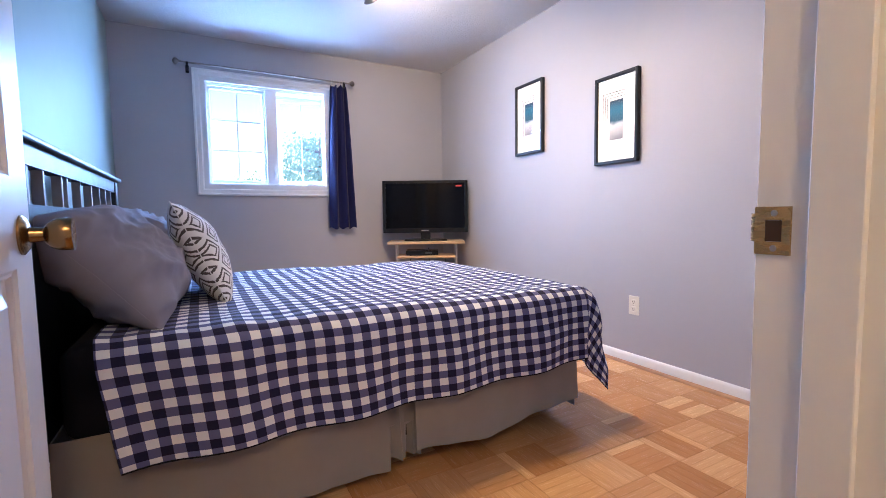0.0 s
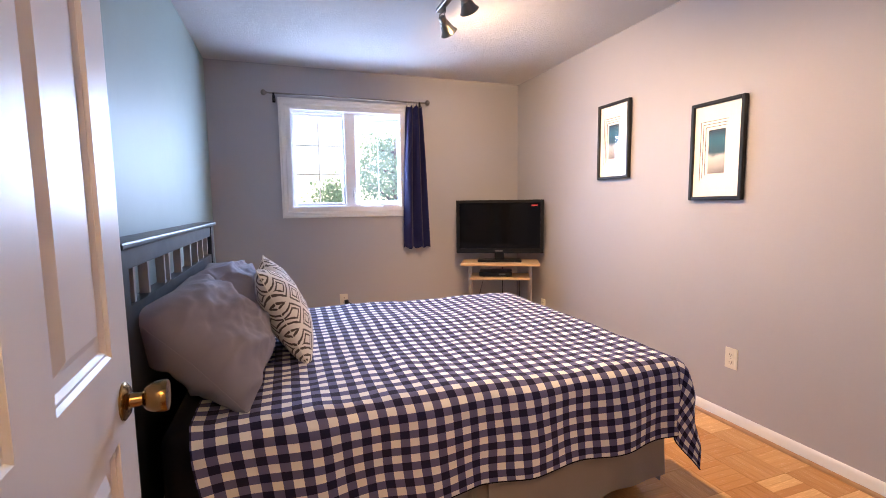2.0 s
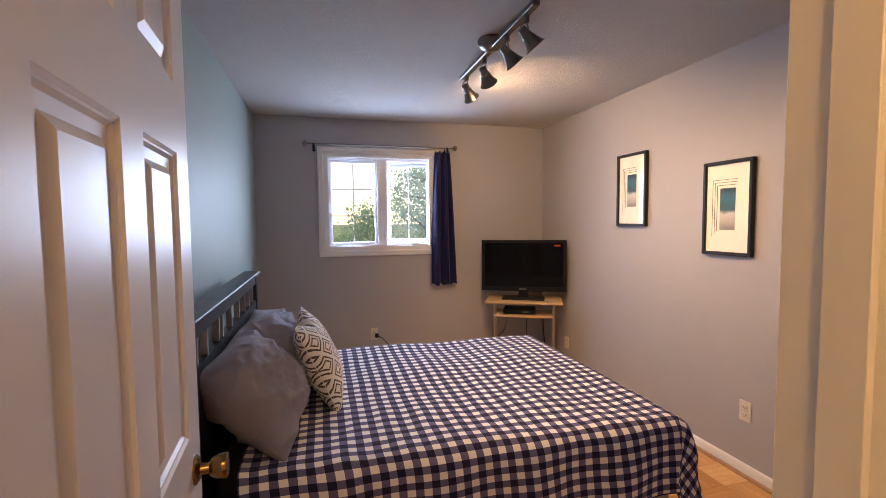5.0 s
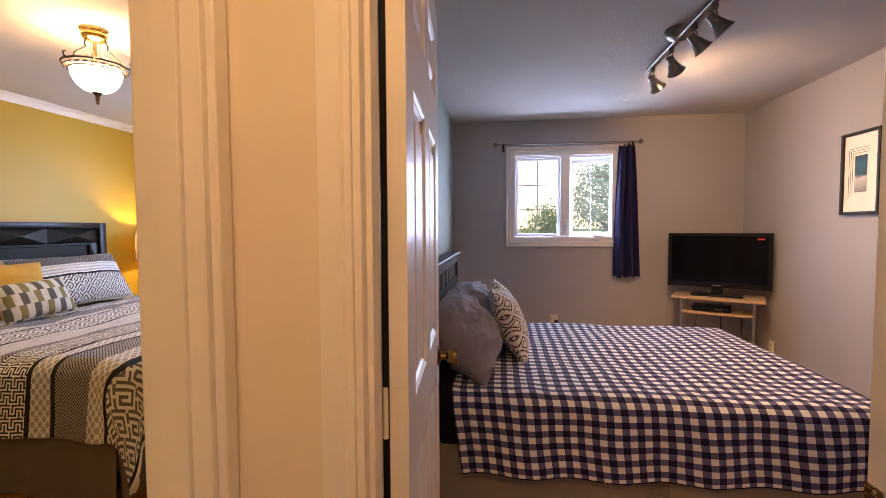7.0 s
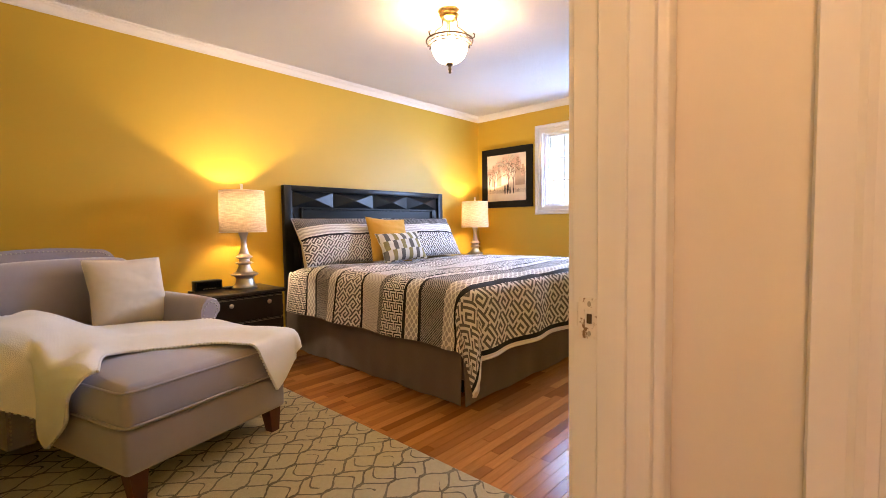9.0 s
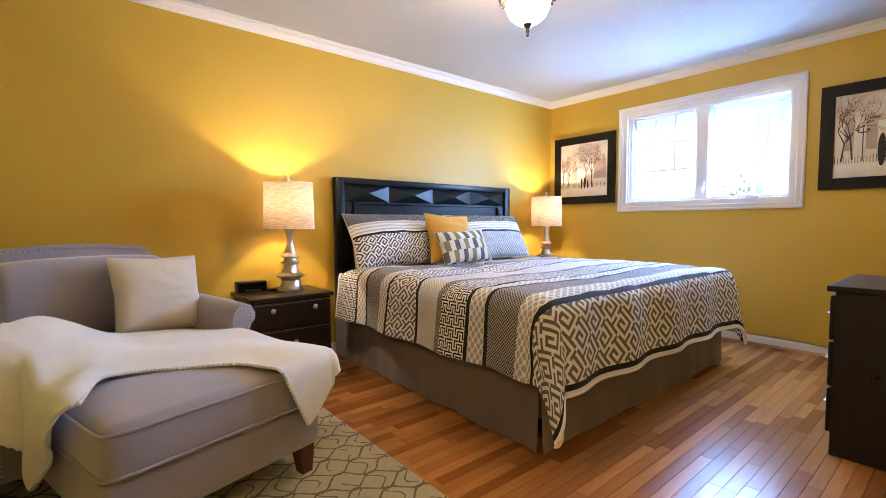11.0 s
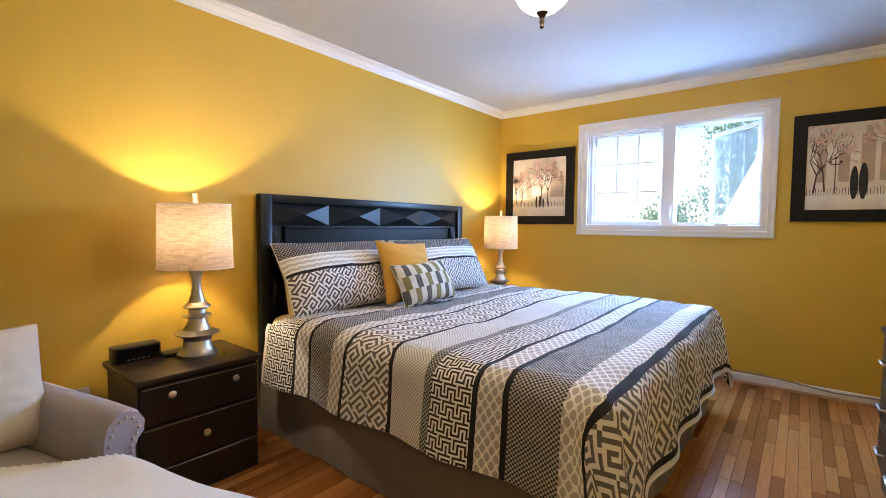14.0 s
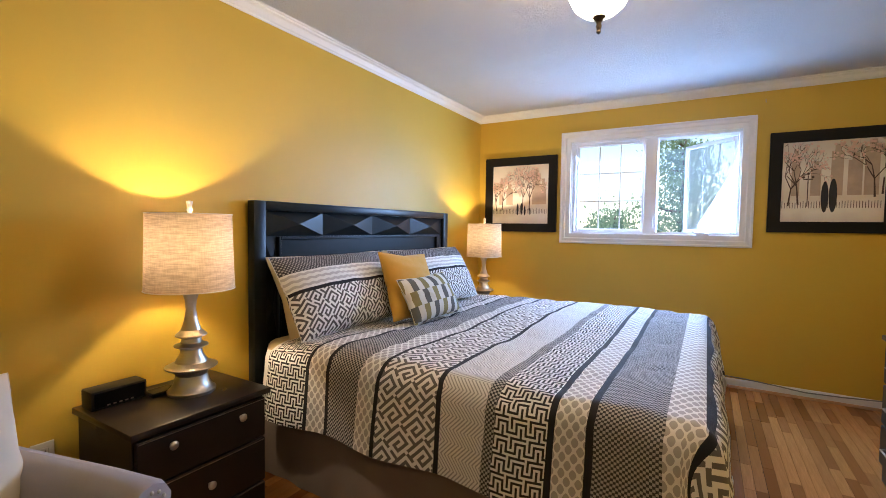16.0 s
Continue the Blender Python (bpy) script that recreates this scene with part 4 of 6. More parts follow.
def gingham_at(s, t):
    a, b = Q0 + (Q1 - Q0) * s, 2.02 + (4.24 - 2.02) * t
    b = 2.46 - (2.46 - b) * (0.385 - 0.05 * s * s) / 0.44 if b < 2.46 else b
    if b < BY0:
        a += 0.14 * (BY0 - b) * (1 - s)
    p = drape(a, b, 0.3, BX1, BY0, BY1, 0.618, 0.075, 0.04)
    e = wavy(a, b, 0, 2.2, 0.014) + wavy(a * 1.6, b, 3, 7, 0.006)
    side = max(0.0, BY0 - b) + max(0.0, b - BY1) + max(0.0, a - BX1)
    if side > 0.05:
        r = 0.016 * min(1, side / 0.3)
        p += Vector((r * math.sin(b * 19 + 1) if a > BX1 else 0, -r * math.sin(a * 17), 0)) + Vector((e, -e, 0)) * 0.6
    else:
        p.z += e
    return p


quilt = thing("gingham_duvet", pose(0, 0, 0), "navy and white gingham check duvet spread over the bed", "duvet")
part("cover", sheet(120, 120, gingham_at, 0.012, uv=lambda s, t: (Q0 + (Q1 - Q0) * s, 2.02 + 2.22 * t)), M_GINGHAM, quilt, smooth=70)
for t in (0.0, 1.0):
    part("hem", tube(bmesh.new(), [gingham_at(i / 60, t) for i in range(61)], 0.0025, 6), M_NAVYSHEET, quilt, smooth=70)

lean = lambda x, y, z, tilt, yaw=0, roll=0: Matrix.Translation((x, y, z)) @ Matrix.Rotation(radians(yaw), 4, "Z") @ Matrix.Rotation(radians(90), 4, "Z") @ Matrix.Rotation(radians(tilt), 4, "X") @ Matrix.Rotation(radians(roll), 4, "Z")
pillow("bed_pillow", 0.62, 0.44, 0.28, M_PILLOW, lean(0.535, 2.81, 0.785, 48, -6, 2), "creased slate-blue pillow leaning on the headboard", group="grey bed pillows", crease=0.03, seed=1.7, pinch=0.07, welt=0.0008, fold=0.024)
pillow("bed_pillow", 0.64, 0.44, 0.29, M_PILLOW, lean(0.55, 3.43, 0.785, 46, 3, -2), "creased slate-blue pillow leaning on the headboard", group="grey bed pillows", crease=0.03, seed=4.1, pinch=0.07, welt=0.0008, fold=0.024)
pillow("throw_cushion", 0.56, 0.44, 0.17, M_DIAMOND, lean(0.765, 3.15, 0.795, 66, 0, 0), "white square cushion with grey diamond print", "cushion", crease=0.008, chop=0.05, seed=2.2)

# window curtain on its rod
rod = thing("curtain_rod", pose(1.37, YN, 2.17), "thin dark metal curtain rod with round finials", "curtain rod")
part("pole", tube(bmesh.new(), [(-0.70, -0.085, 0.0), (0.70, -0.085, -0.004)], 0.007, 10), M_TRACK, rod, smooth=50)
for s in (-1, 1):
    fb = lathe(bmesh.new(), [(0.008, -0.02), (0.012, -0.012), (0.022, -0.004), (0.026, 0.008), (0.022, 0.02), (0.010, 0.028), (0.003, 0.030)], n=16, m=Matrix.Translation((s * 0.70, -0.085, 0)) @ Matrix.Rotation(radians(90 * s), 4, "Y"))
    part("finial", fb, M_TRACK, rod, smooth=50)
    part("bracket", boxes((s * 0.63 - 0.008, s * 0.63 + 0.008, -0.095, 0, -0.045, -0.03), (s * 0.63 - 0.008, s * 0.63 + 0.008, -0.097, -0.074, -0.045, 0.002), (s * 0.63 - 0.012, s * 0.63 + 0.012, -0.006, 0, -0.06, 0.0), r=0.002), M_PLASTIC, rod)
cur = thing("curtain", pose(1.945, YN - 0.085, 2.13), "narrow dark navy curtain gathered beside the window", "curtain")


def curtain_at(s, t):
    z = -1.30 * t
    w = 0.145 + 0.105 * t ** 0.8
    x = (s - 0.5) * w + 0.01 * t
    y = (0.020 + 0.012 * t) * math.sin(s * 6.283 * 2.5 + 0.9 * math.sin(t * 2.4) + 0.4) + 0.006 * math.sin(s * 30 + t * 4)
    return Vector((x, y, z + 0.01 * math.sin(s * 22)))


part("cloth", sheet(70, 30, curtain_at, 0.003), M_CURTAIN, cur, smooth=60)
for i in range(6):
    x = -0.06 + 0.024 * i
    ring = [(x, 0.013 * math.cos(k * 0.6283), 0.040 + 0.016 * math.sin(k * 0.6283)) for k in range(11)]
    part("curtain_ring", tube(bmesh.new(), ring, 0.002, 6), M_STEEL, cur, smooth=60)
    part("clip", boxes((x - 0.006, x + 0.006, -0.003, 0.003, -0.005, 0.027), r=0.001), M_STEEL, cur)


# framed prints on the east wall
def night_print(k):
    m = Mat("seascape_print", (0.3, 0.4, 0.45), 0.5)
    _, y, z = m.xyz("Object")
    n = m.noise(18, 5, (1, 0.4, 1))
    h = z / 0.26 + 0.5 + (n - 0.5) * 0.25
    m.base(m.ramp(h, (0.0, (0.20, 0.19, 0.19)), (0.25, (0.46, 0.43, 0.42)), (0.40, (0.55, 0.55, 0.56)), (0.48, (0.03, 0.09, 0.12)), (0.72, (0.02, 0.13, 0.19)), (0.95, (0.02, 0.03, 0.05))))
    return m.m


def print_frame(name, y, z, w, h, label, group):
    ob = thing(name, pose(GX1, y, z), label, "framed print", group)
    bm = bmesh.new()
    for a, b, c, d in ((-w / 2, -w / 2 + 0.02, -h / 2, h / 2), (w / 2 - 0.02, w / 2, -h / 2, h / 2), (-w / 2 + 0.02, w / 2 - 0.02, -h / 2, -h / 2 + 0.02), (-w / 2 + 0.02, w / 2 - 0.02, h / 2 - 0.02, h / 2)):
        box(bm, -0.032, -0.002, a, b, c, d, 0.003)
    part("frame", bm, M_BLACK, ob, "narrow black frame")
    part("mat_board", boxes((-0.016, -0.006, -w / 2 + 0.015, w / 2 - 0.015, -h / 2 + 0.015, h / 2 - 0.015)), M_PAPER, ob, "white mat board")
    bm = bmesh.new()
    for i in range(3):
        q = 0.014 + 0.016 * i
        box(bm, -0.0172, -0.016, 0.055 + q, 0.0575 + q, -0.12 - q, 0.10 + q + 0.02)
        box(bm, -0.0172, -0.016, -0.055 - q * 0.2, 0.0575 + q, 0.1175 + q, 0.12 + q)
    part("ruled_lines", bm, M_PLASTIC, ob)
    part("picture", boxes((-0.0178, -0.0158, -0.050, 0.050, -0.125, 0.115)), night_print(0), ob, "small blue and grey seascape")
    gb = bmesh.new()
    gb.faces.new([gb.verts.new((-0.023, a * (w / 2 - 0.018), b * (h / 2 - 0.018))) for a, b in ((-1, -1), (1, -1), (1, 1), (-1, 1))])
    gl = part("glass", gb, M_GLASS, ob)
    gl.visible_shadow = False
    return ob


print_frame("framed_print", 3.785, 1.675, 0.325, 0.545, "framed seascape print with white mat, black frame", "prints on the grey wall")
print_frame("framed_print", 2.955, 1.513, 0.325, 0.545, "framed seascape print with white mat, black frame", "prints on the grey wall")


def outlet(name, m, label, group="wall outlets"):
    """Local x along the wall, y out of it."""
    ob = thing(name, m, label, "outlet", group)
    part("cover_plate", boxes((-0.036, 0.036, 0, 0.006, -0.058, 0.058), r=0.003, seg=2), M_IVORY, ob)
    for z in (0.022, -0.022):
        part("socket", boxes((-0.017, 0.017, 0.0055, 0.009, z - 0.015, z + 0.015), r=0.004, seg=2), M_IVORY, ob)
        part("slots", boxes((-0.008, -0.0055, 0.0085, 0.0094, z - 0.004, z + 0.006), (0.0055, 0.008, 0.0085, 0.0094, z - 0.004, z + 0.006), (-0.002, 0.002, 0.0085, 0.0094, z - 0.011, z - 0.007)), M_PLASTIC, ob)
    part("screw", lathe(bmesh.new(), [(0.003, 0.006), (0.002, 0.0075)], n=10, m=Matrix.Rotation(radians(-90), 4, "X")), M_NICKEL, ob)
    return ob


outlet("wall_outlet", Matrix.Translation((GX1, 2.815, 0.372)) @ Matrix.Rotation(radians(90), 4, "Z"), "ivory duplex wall outlet on the grey wall")
outlet("wall_outlet", Matrix.Translation((GX1, 4.72, 0.27)) @ Matrix.Rotation(radians(90), 4, "Z"), "ivory duplex wall outlet on the grey wall")
outlet("wall_outlet", Matrix.Translation((1.265, YN, 0.365)) @ Matrix.Rotation(radians(180), 4, "Z"), "ivory duplex wall outlet below the window")
plug = thing("power_plug", pose(1.285, YN - 0.0095, 0.35), "black power plug with its cord in the outlet", "plug")
part("plug_body", boxes((-0.018, 0.018, -0.035, 0, -0.02, 0.02), r=0.006, seg=2), M_PLASTIC, plug, smooth=40)
part("cord", tube(bmesh.new(), [(0.015, -0.03, 0), (0.05, -0.06, -0.02), (0.12, -0.05, -0.10), (0.20, -0.04, -0.22), (0.32, -0.05, -0.335), (0.6, -0.08, -0.342), (0.95, -0.15, -0.342)], 0.004, 6), M_PLASTIC, plug, smooth=60)

# television on a small corner stand
TVM = Matrix.Translation((2.66, 4.82, 0)) @ Matrix.Rotation(radians(-27.2), 4, "Z")
stand = thing("tv_stand", TVM, "small two-shelf television stand, beech tops on silver legs", "stand")
part("top_shelf", boxes((-0.355, 0.355, -0.17, 0.19, 0.675, 0.70), r=0.004), M_STANDWOOD, stand, "pale beech top")
part("lower_shelf", boxes((-0.27, 0.27, -0.14, 0.17, 0.545, 0.565), r=0.003), M_STANDWOOD, stand, "pale beech shelf")
part("lower_shelf", boxes((-0.27, 0.27, -0.14, 0.17, 0.14, 0.16), r=0.003), M_STANDWOOD, stand, "pale beech shelf")
for x in (-0.275, 0.275):
    for y in (-0.11, 0.15):
        part("leg", tube(bmesh.new(), [(x, y, 0.0), (x, y, 0.675)], 0.012, 12), M_STEEL, stand, "silver tube leg", smooth=50)
tv = thing("television", TVM @ pose(-0.005, 0.02, 0.70), "black flat television, switched off, on the stand", "television")
part("foot", boxes((-0.20, 0.20, -0.11, 0.11, 0, 0.016), r=0.007, seg=2), M_PLASTIC, tv, smooth=40)
part("neck", boxes((-0.045, 0.045, -0.015, 0.03, 0.012, 0.12), r=0.008), M_PLASTIC, tv)
bz = bmesh.new()
for a, b, c, d in ((-0.402, -0.372, 0.075, 0.568), (0.372, 0.402, 0.075, 0.568), (-0.372, 0.372, 0.075, 0.118), (-0.372, 0.372, 0.540, 0.568)):
    box(bz, a, b, -0.025, 0.02, c, d, 0.003)
part("bezel", bz, M_PLASTIC, tv)
part("screen", boxes((-0.374, 0.374, -0.019, -0.012, 0.116, 0.542)), M_SCREEN, tv, "dark glossy screen")
part("back_shell", boxes((-0.36, 0.36, 0.012, 0.07, 0.10, 0.54), r=0.02, seg=2), M_PLASTIC, tv, smooth=40)
part("badge", boxes((0.29, 0.345, -0.0196, -0.0188, 0.508, 0.522)), gloss("red_label", (0.55, 0.03, 0.03), 0.5), tv, "small red corner sticker")
part("badge", boxes((-0.04, 0.03, -0.0262, -0.0248, 0.092, 0.100)), M_NICKEL, tv, "small silver maker's mark")
stb = thing("set_top_box", TVM @ pose(-0.04, 0.0, 0.565), "flat black set-top box on the stand's shelf", "set-top box")
part("case", boxes((-0.15, 0.15, -0.10, 0.10, 0.004, 0.048), r=0.005), M_PLASTIC, stb)
part("display", boxes((0.03, 0.09, -0.1012, -0.0995, 0.018, 0.034)), gloss("grey_display", (0.10, 0.11, 0.12), 0.2), stb)
for x in (-0.11, 0.11):
    for y in (-0.07, 0.07):
        part("rubber_foot", boxes((x - 0.01, x + 0.01, y - 0.01, y + 0.01, 0, 0.005)), M_PLASTIC, stb)
cords = thing("cable_bundle", TVM @ pose(0, 0.2, 0), "loose black cables hanging behind the television stand", "cables")
for x0, x1, z0 in ((0.02, 0.03, 0.62), (-0.15, -0.42, 0.55), (0.18, 0.22, 0.55)):
    part("cord", tube(bmesh.new(), [(x0, -0.02, z0), (x0 * 0.8 + x1 * 0.2, 0.01, z0 * 0.62), (x0 * 0.3 + x1 * 0.7, 0.0, 0.18), (x1, -0.02, 0.004)], 0.004, 6), M_PLASTIC, cords, smooth=60)

# ceiling track with four bell heads
trk = thing("track_light", pose(1.705, 3.20, H), "dark nickel ceiling track with four adjustable spotlights", "track light")
part("track", boxes((-0.018, 0.018, -0.52, 0.53, -0.055, -0.030), r=0.003), M_TRACK, trk)
part("canopy", lathe(bmesh.new(), [(0.075, 0), (0.078, -0.012), (0.070, -0.035), (0.050, -0.052), (0.020, -0.060), (0.004, -0.061)], n=28), M_TRACK, trk, smooth=50)
HEADS = [(0.44, 38, -38), (0.12, 42, -40), (-0.20, 6, -46), (-0.42, -4, -48)]
M_BULB = glow("lit_spot_bulb", (1.0, 0.82, 0.6), 14)
for y, yaw, dip in HEADS:
    hd = part("spotlight", tube(bmesh.new(), [(0, y, -0.05), (0, y, -0.085)], 0.014, 12), M_TRACK, trk, smooth=40)
    part("yoke", tube(bmesh.new(), [(0, y, -0.08), (-0.025, y, -0.10), (-0.028, y, -0.125), (0.0, y, -0.135), (0.012, y, -0.115), (0.004, y, -0.09)], 0.0035, 6), M_TRACK, hd, smooth=60)
    mm = Matrix.Translation((0.005, y, -0.145)) @ Matrix.Rotation(radians(yaw), 4, "Z") @ Matrix.Rotation(radians(90 - dip), 4, "Y")
    part("bell", lathe(bmesh.new(), [(0.014, -0.045), (0.020, -0.04), (0.021, -0.012), (0.025, -0.010), (0.026, 0.004), (0.029, 0.006), (0.034, 0.028), (0.044, 0.052), (0.052, 0.060), (0.050, 0.0605), (0.040, 0.050), (0.028, 0.022), (0.004, 0.020)], n=24, m=mm), M_TRACK, hd, smooth=40)
    part("bulb", lathe(bmesh.new(), [(0.012, 0.021), (0.026, 0.030), (0.030, 0.040), (0.016, 0.045), (0.003, 0.046)], n=16, m=mm), M_BULB, hd, "lit reflector bulb", smooth=50)


# ---- yellow bedroom ----
HB = thing("king_bed", pose(-3.13, 3.44, 0), "king bed with dark faceted wooden headboard and brown skirt", "bed")
hw = 1.008
part("headboard_stile", boxes((-0.055, 0.0, -hw, -hw + 0.075, 0, 1.395), r=0.006, seg=2), M_ESPRESSO, HB, smooth=40)
part("headboard_stile", boxes((-0.055, 0.0, hw - 0.075, hw, 0, 1.395), r=0.006, seg=2), M_ESPRESSO, HB, smooth=40)
part("headboard_rail", boxes((-0.055, 0.0, -hw + 0.075, hw - 0.075, 1.345, 1.395), r=0.006, seg=2), M_ESPRESSO, HB, smooth=40)
part("headboard_panel", boxes((-0.05, -0.030, -hw + 0.075, hw - 0.075, 0.30, 1.345)), M_ESPRESSO, HB)
part("headboard_ledge", boxes((-0.034, -0.006, -0.83, 0.83, 1.185, 1.202), (-0.034, -0.006, -0.845, -0.83, 0.30, 1.202), (-0.034, -0.006, 0.83, 0.845, 0.30, 1.202), r=0.003), M_ESPRESSO, HB)


def facet(y0, y1, z0, z1, depth):
    """A low four-sided pyramid on the headboard's face."""
    bm = bmesh.new()
    c = [bm.verts.new((-0.030, y, z)) for y, z in ((y0, z0), (y1, z0), (y1, z1), (y0, z1))]
    tip = bm.verts.new((-0.030 + depth, (y0 + y1) / 2, (z0 + z1) / 2))
    for i in range(4):
        bm.faces.new((c[i], c[(i + 1) % 4], tip))
    bm.faces.new(c[::-1])
    return bm


for y0, y1 in ((-0.93, -0.497), (-0.497, -0.02), (-0.02, 0.452), (0.452, 0.93)):
    part("facet", facet(y0, y1, 1.206, 1.343, 0.042), M_ESPRESSO, HB)
for s in (-1, 1):
    for z0, z1 in ((0.94, 1.20), (0.68, 0.94)):
        part("facet", facet(min(s * 0.847, s * 0.931), max(s * 0.847, s * 0.931), z0, z1, 0.022), M_ESPRESSO, HB)
part("mattress", boxes((0.02, 2.02, -0.98, 0.98, 0.38, 0.665), r=0.06, seg=3), M_SHEETY, HB, "cream sheeted mattress", smooth=40)
part("box_base", boxes((0.02, 2.00, -0.98, 0.98, 0.12, 0.38), r=0.01), M_SKIRT_Y, HB)
for x in (0.15, 1.85):
    for y in (-0.85, 0.85):
        part("foot", boxes((x - 0.03, x + 0.03, y - 0.03, y + 0.03, 0, 0.12)), M_PLASTIC, HB)
skirt_run("skirt_panel", HB, (0.03, -1.03), (2.015, -1.045), 0.40, 0.008, M_SKIRT_Y, 5, 0.006, 0.0, 1)
skirt_run("skirt_panel", HB, (2.025, -1.05), (2.035, 1.03), 0.40, 0.008, M_SKIRT_Y, 4, 0.006, 0.0, 2)
skirt_run("skirt_panel", HB, (2.02, 1.03), (0.03, 1.03), 0.40, 0.008, M_SKIRT_Y, 4, 0.006, 0.0, 3)

# the patterned quilt: bands by their distance along the bed
EDGE = [(-2.90, "m"), (-2.651, "b"), (-2.632, "o"), (-2.533, "b"), (-2.514, "d"), (-2.338, "o"), (-2.245, "b"), (-2.226, "k"), (-1.965, "b"), (-1.944, "z"), (-1.756, "d"), (-1.716, "m"),
        (-1.531, "b"), (-1.508, "o"), (-1.409, "b"), (-1.386, "d"), (-1.190, "o"), (-1.083, "b"), (-1.055, "K")]
QA0, QA1, QB0, QB1 = -2.93, -0.66, 2.02, 4.86
M_QUILT = striped_quilt("striped_key_quilt", EDGE, [(QA1 - 0.050, "b"), (QA1 - 0.022, "w")])


def quilt_at(s, t):
    a, b = QA0 + (QA1 - QA0) * s, QB0 + (QB1 - QB0) * t
    p = drape(a, b, -3.3, -1.14, 2.44, 4.46, 0.705, 0.10, 0.10)
    over = max(0.0, 2.44 - b) + max(0.0, b - 4.46) + max(0.0, a + 1.14)
    e = wavy(a, b, 0, 1.7, 0.020) + wavy(a * 1.3, b, 5, 5, 0.010)
    tuft = -0.010 * max(0.0, math.cos(a * 6.283 / 0.42) * math.cos((b - 3.44) * 6.283 / 0.52)) ** 6
    sag = -0.03 * max(0.0, (-2.55 - a) / 0.4)
    if over > 0.08:
        r = 0.018 * min(1, over / 0.35)
        p += Vector((r * math.sin(b * 13) if a > -1.14 else 0, -r * math.sin(a * 11 + 1) if b < 2.44 else r * math.sin(a * 11), 0)) + Vector((e, -e, e * 0.3))
    else:
        p.z += e + tuft + sag
    return p


ql = thing("striped_quilt", pose(0, 0, 0), "grey, black and white patterned quilt spread over the bed", "quilt")
part("cover", sheet(150, 150, quilt_at, 0.022, uv=lambda s, t: (QA0 + (QA1 - QA0) * s, QB0 + (QB1 - QB0) * t)), M_QUILT, ql, smooth=70)
part("hem", tube(bmesh.new(), [quilt_at(1.0, i / 80) for i in range(81)], 0.006, 8), M_PAPER, ql, smooth=70)


def sham_print(name):
    m = Mat(name, (0.5, 0.5, 0.5), 0.8, spec=0.15, sheen=0.05)
    u, v, _ = m.xyz("UV")
    white, black, grey = (0.80, 0.78, 0.76), (0.012, 0.011, 0.015), (0.105, 0.092, 0.09)
    col = m.mix(key(u, v, 0.0104, SPIRAL, True), grey, white)
    col = m.mix(v.more(0.0), col, black)
    og = ((u / 0.045 * 6.283).sin() * 0.5 + v / 0.03 * 6.283).sin().more(0.1)
    col = m.mix(v.more(0.018), col, m.mix(og * 0.8, white, (0.45, 0.43, 0.42)))
    dots = (u / 0.018 * 6.283).sin() * (v / 0.018 * 6.283).sin()
    col = m.mix(v.more(0.115), col, m.mix(dots.more(0.25), (0.06, 0.056, 0.06), (0.40, 0.38, 0.37)))
    m.base(m.mix(m.noise(10, 5) * 0.08, col, (0.3, 0.29, 0.29)))
    m.bump(m.noise(14, 4), 0.4, 0.010)
    return m.m


M_SHAM = sham_print("sham_print")
pillow("pillow_sham", 0.93, 0.46, 0.22, M_SHAM, lean(-2.90, 2.885, 0.90, 60, 2, 0), "patterned sham pillow in grey and white key print", group="bed shams", crease=0.02, seed=1.1, pinch=0.05)
pillow("pillow_sham", 0.93, 0.46, 0.22, M_SHAM, lean(-2.90, 3.885, 0.90, 60, -2, 0), "patterned sham pillow in grey and white key print", group="bed shams", crease=0.02, seed=3.3, pinch=0.05)
pillow("sleeping_pillow", 0.90, 0.48, 0.18, M_SHEETY, lean(-3.005, 2.93, 0.875, 66, 0, 0), "cream pillow propped behind the patterned sham", group="cream pillows", seed=5, pinch=0.06)
pillow("sleeping_pillow", 0.90, 0.48, 0.18, M_SHEETY, lean(-3.005, 3.90, 0.875, 66, 0, 0), "cream pillow propped behind the patterned sham", group="cream pillows", seed=6, pinch=0.06)
pillow("throw_cushion", 0.43, 0.43, 0.15, M_MUSTARD, lean(-2.70, 3.235, 0.90, 68, -6, -4), "plain mustard yellow throw cushion", "cushion", seed=7, crease=0.012)
pillow("throw_cushion", 0.50, 0.29, 0.14, M_PATCH, lean(-2.575, 3.28, 0.835, 62, -4, 2), "oblong cushion with brown and white patchwork print", "cushion", seed=8, crease=0.010)


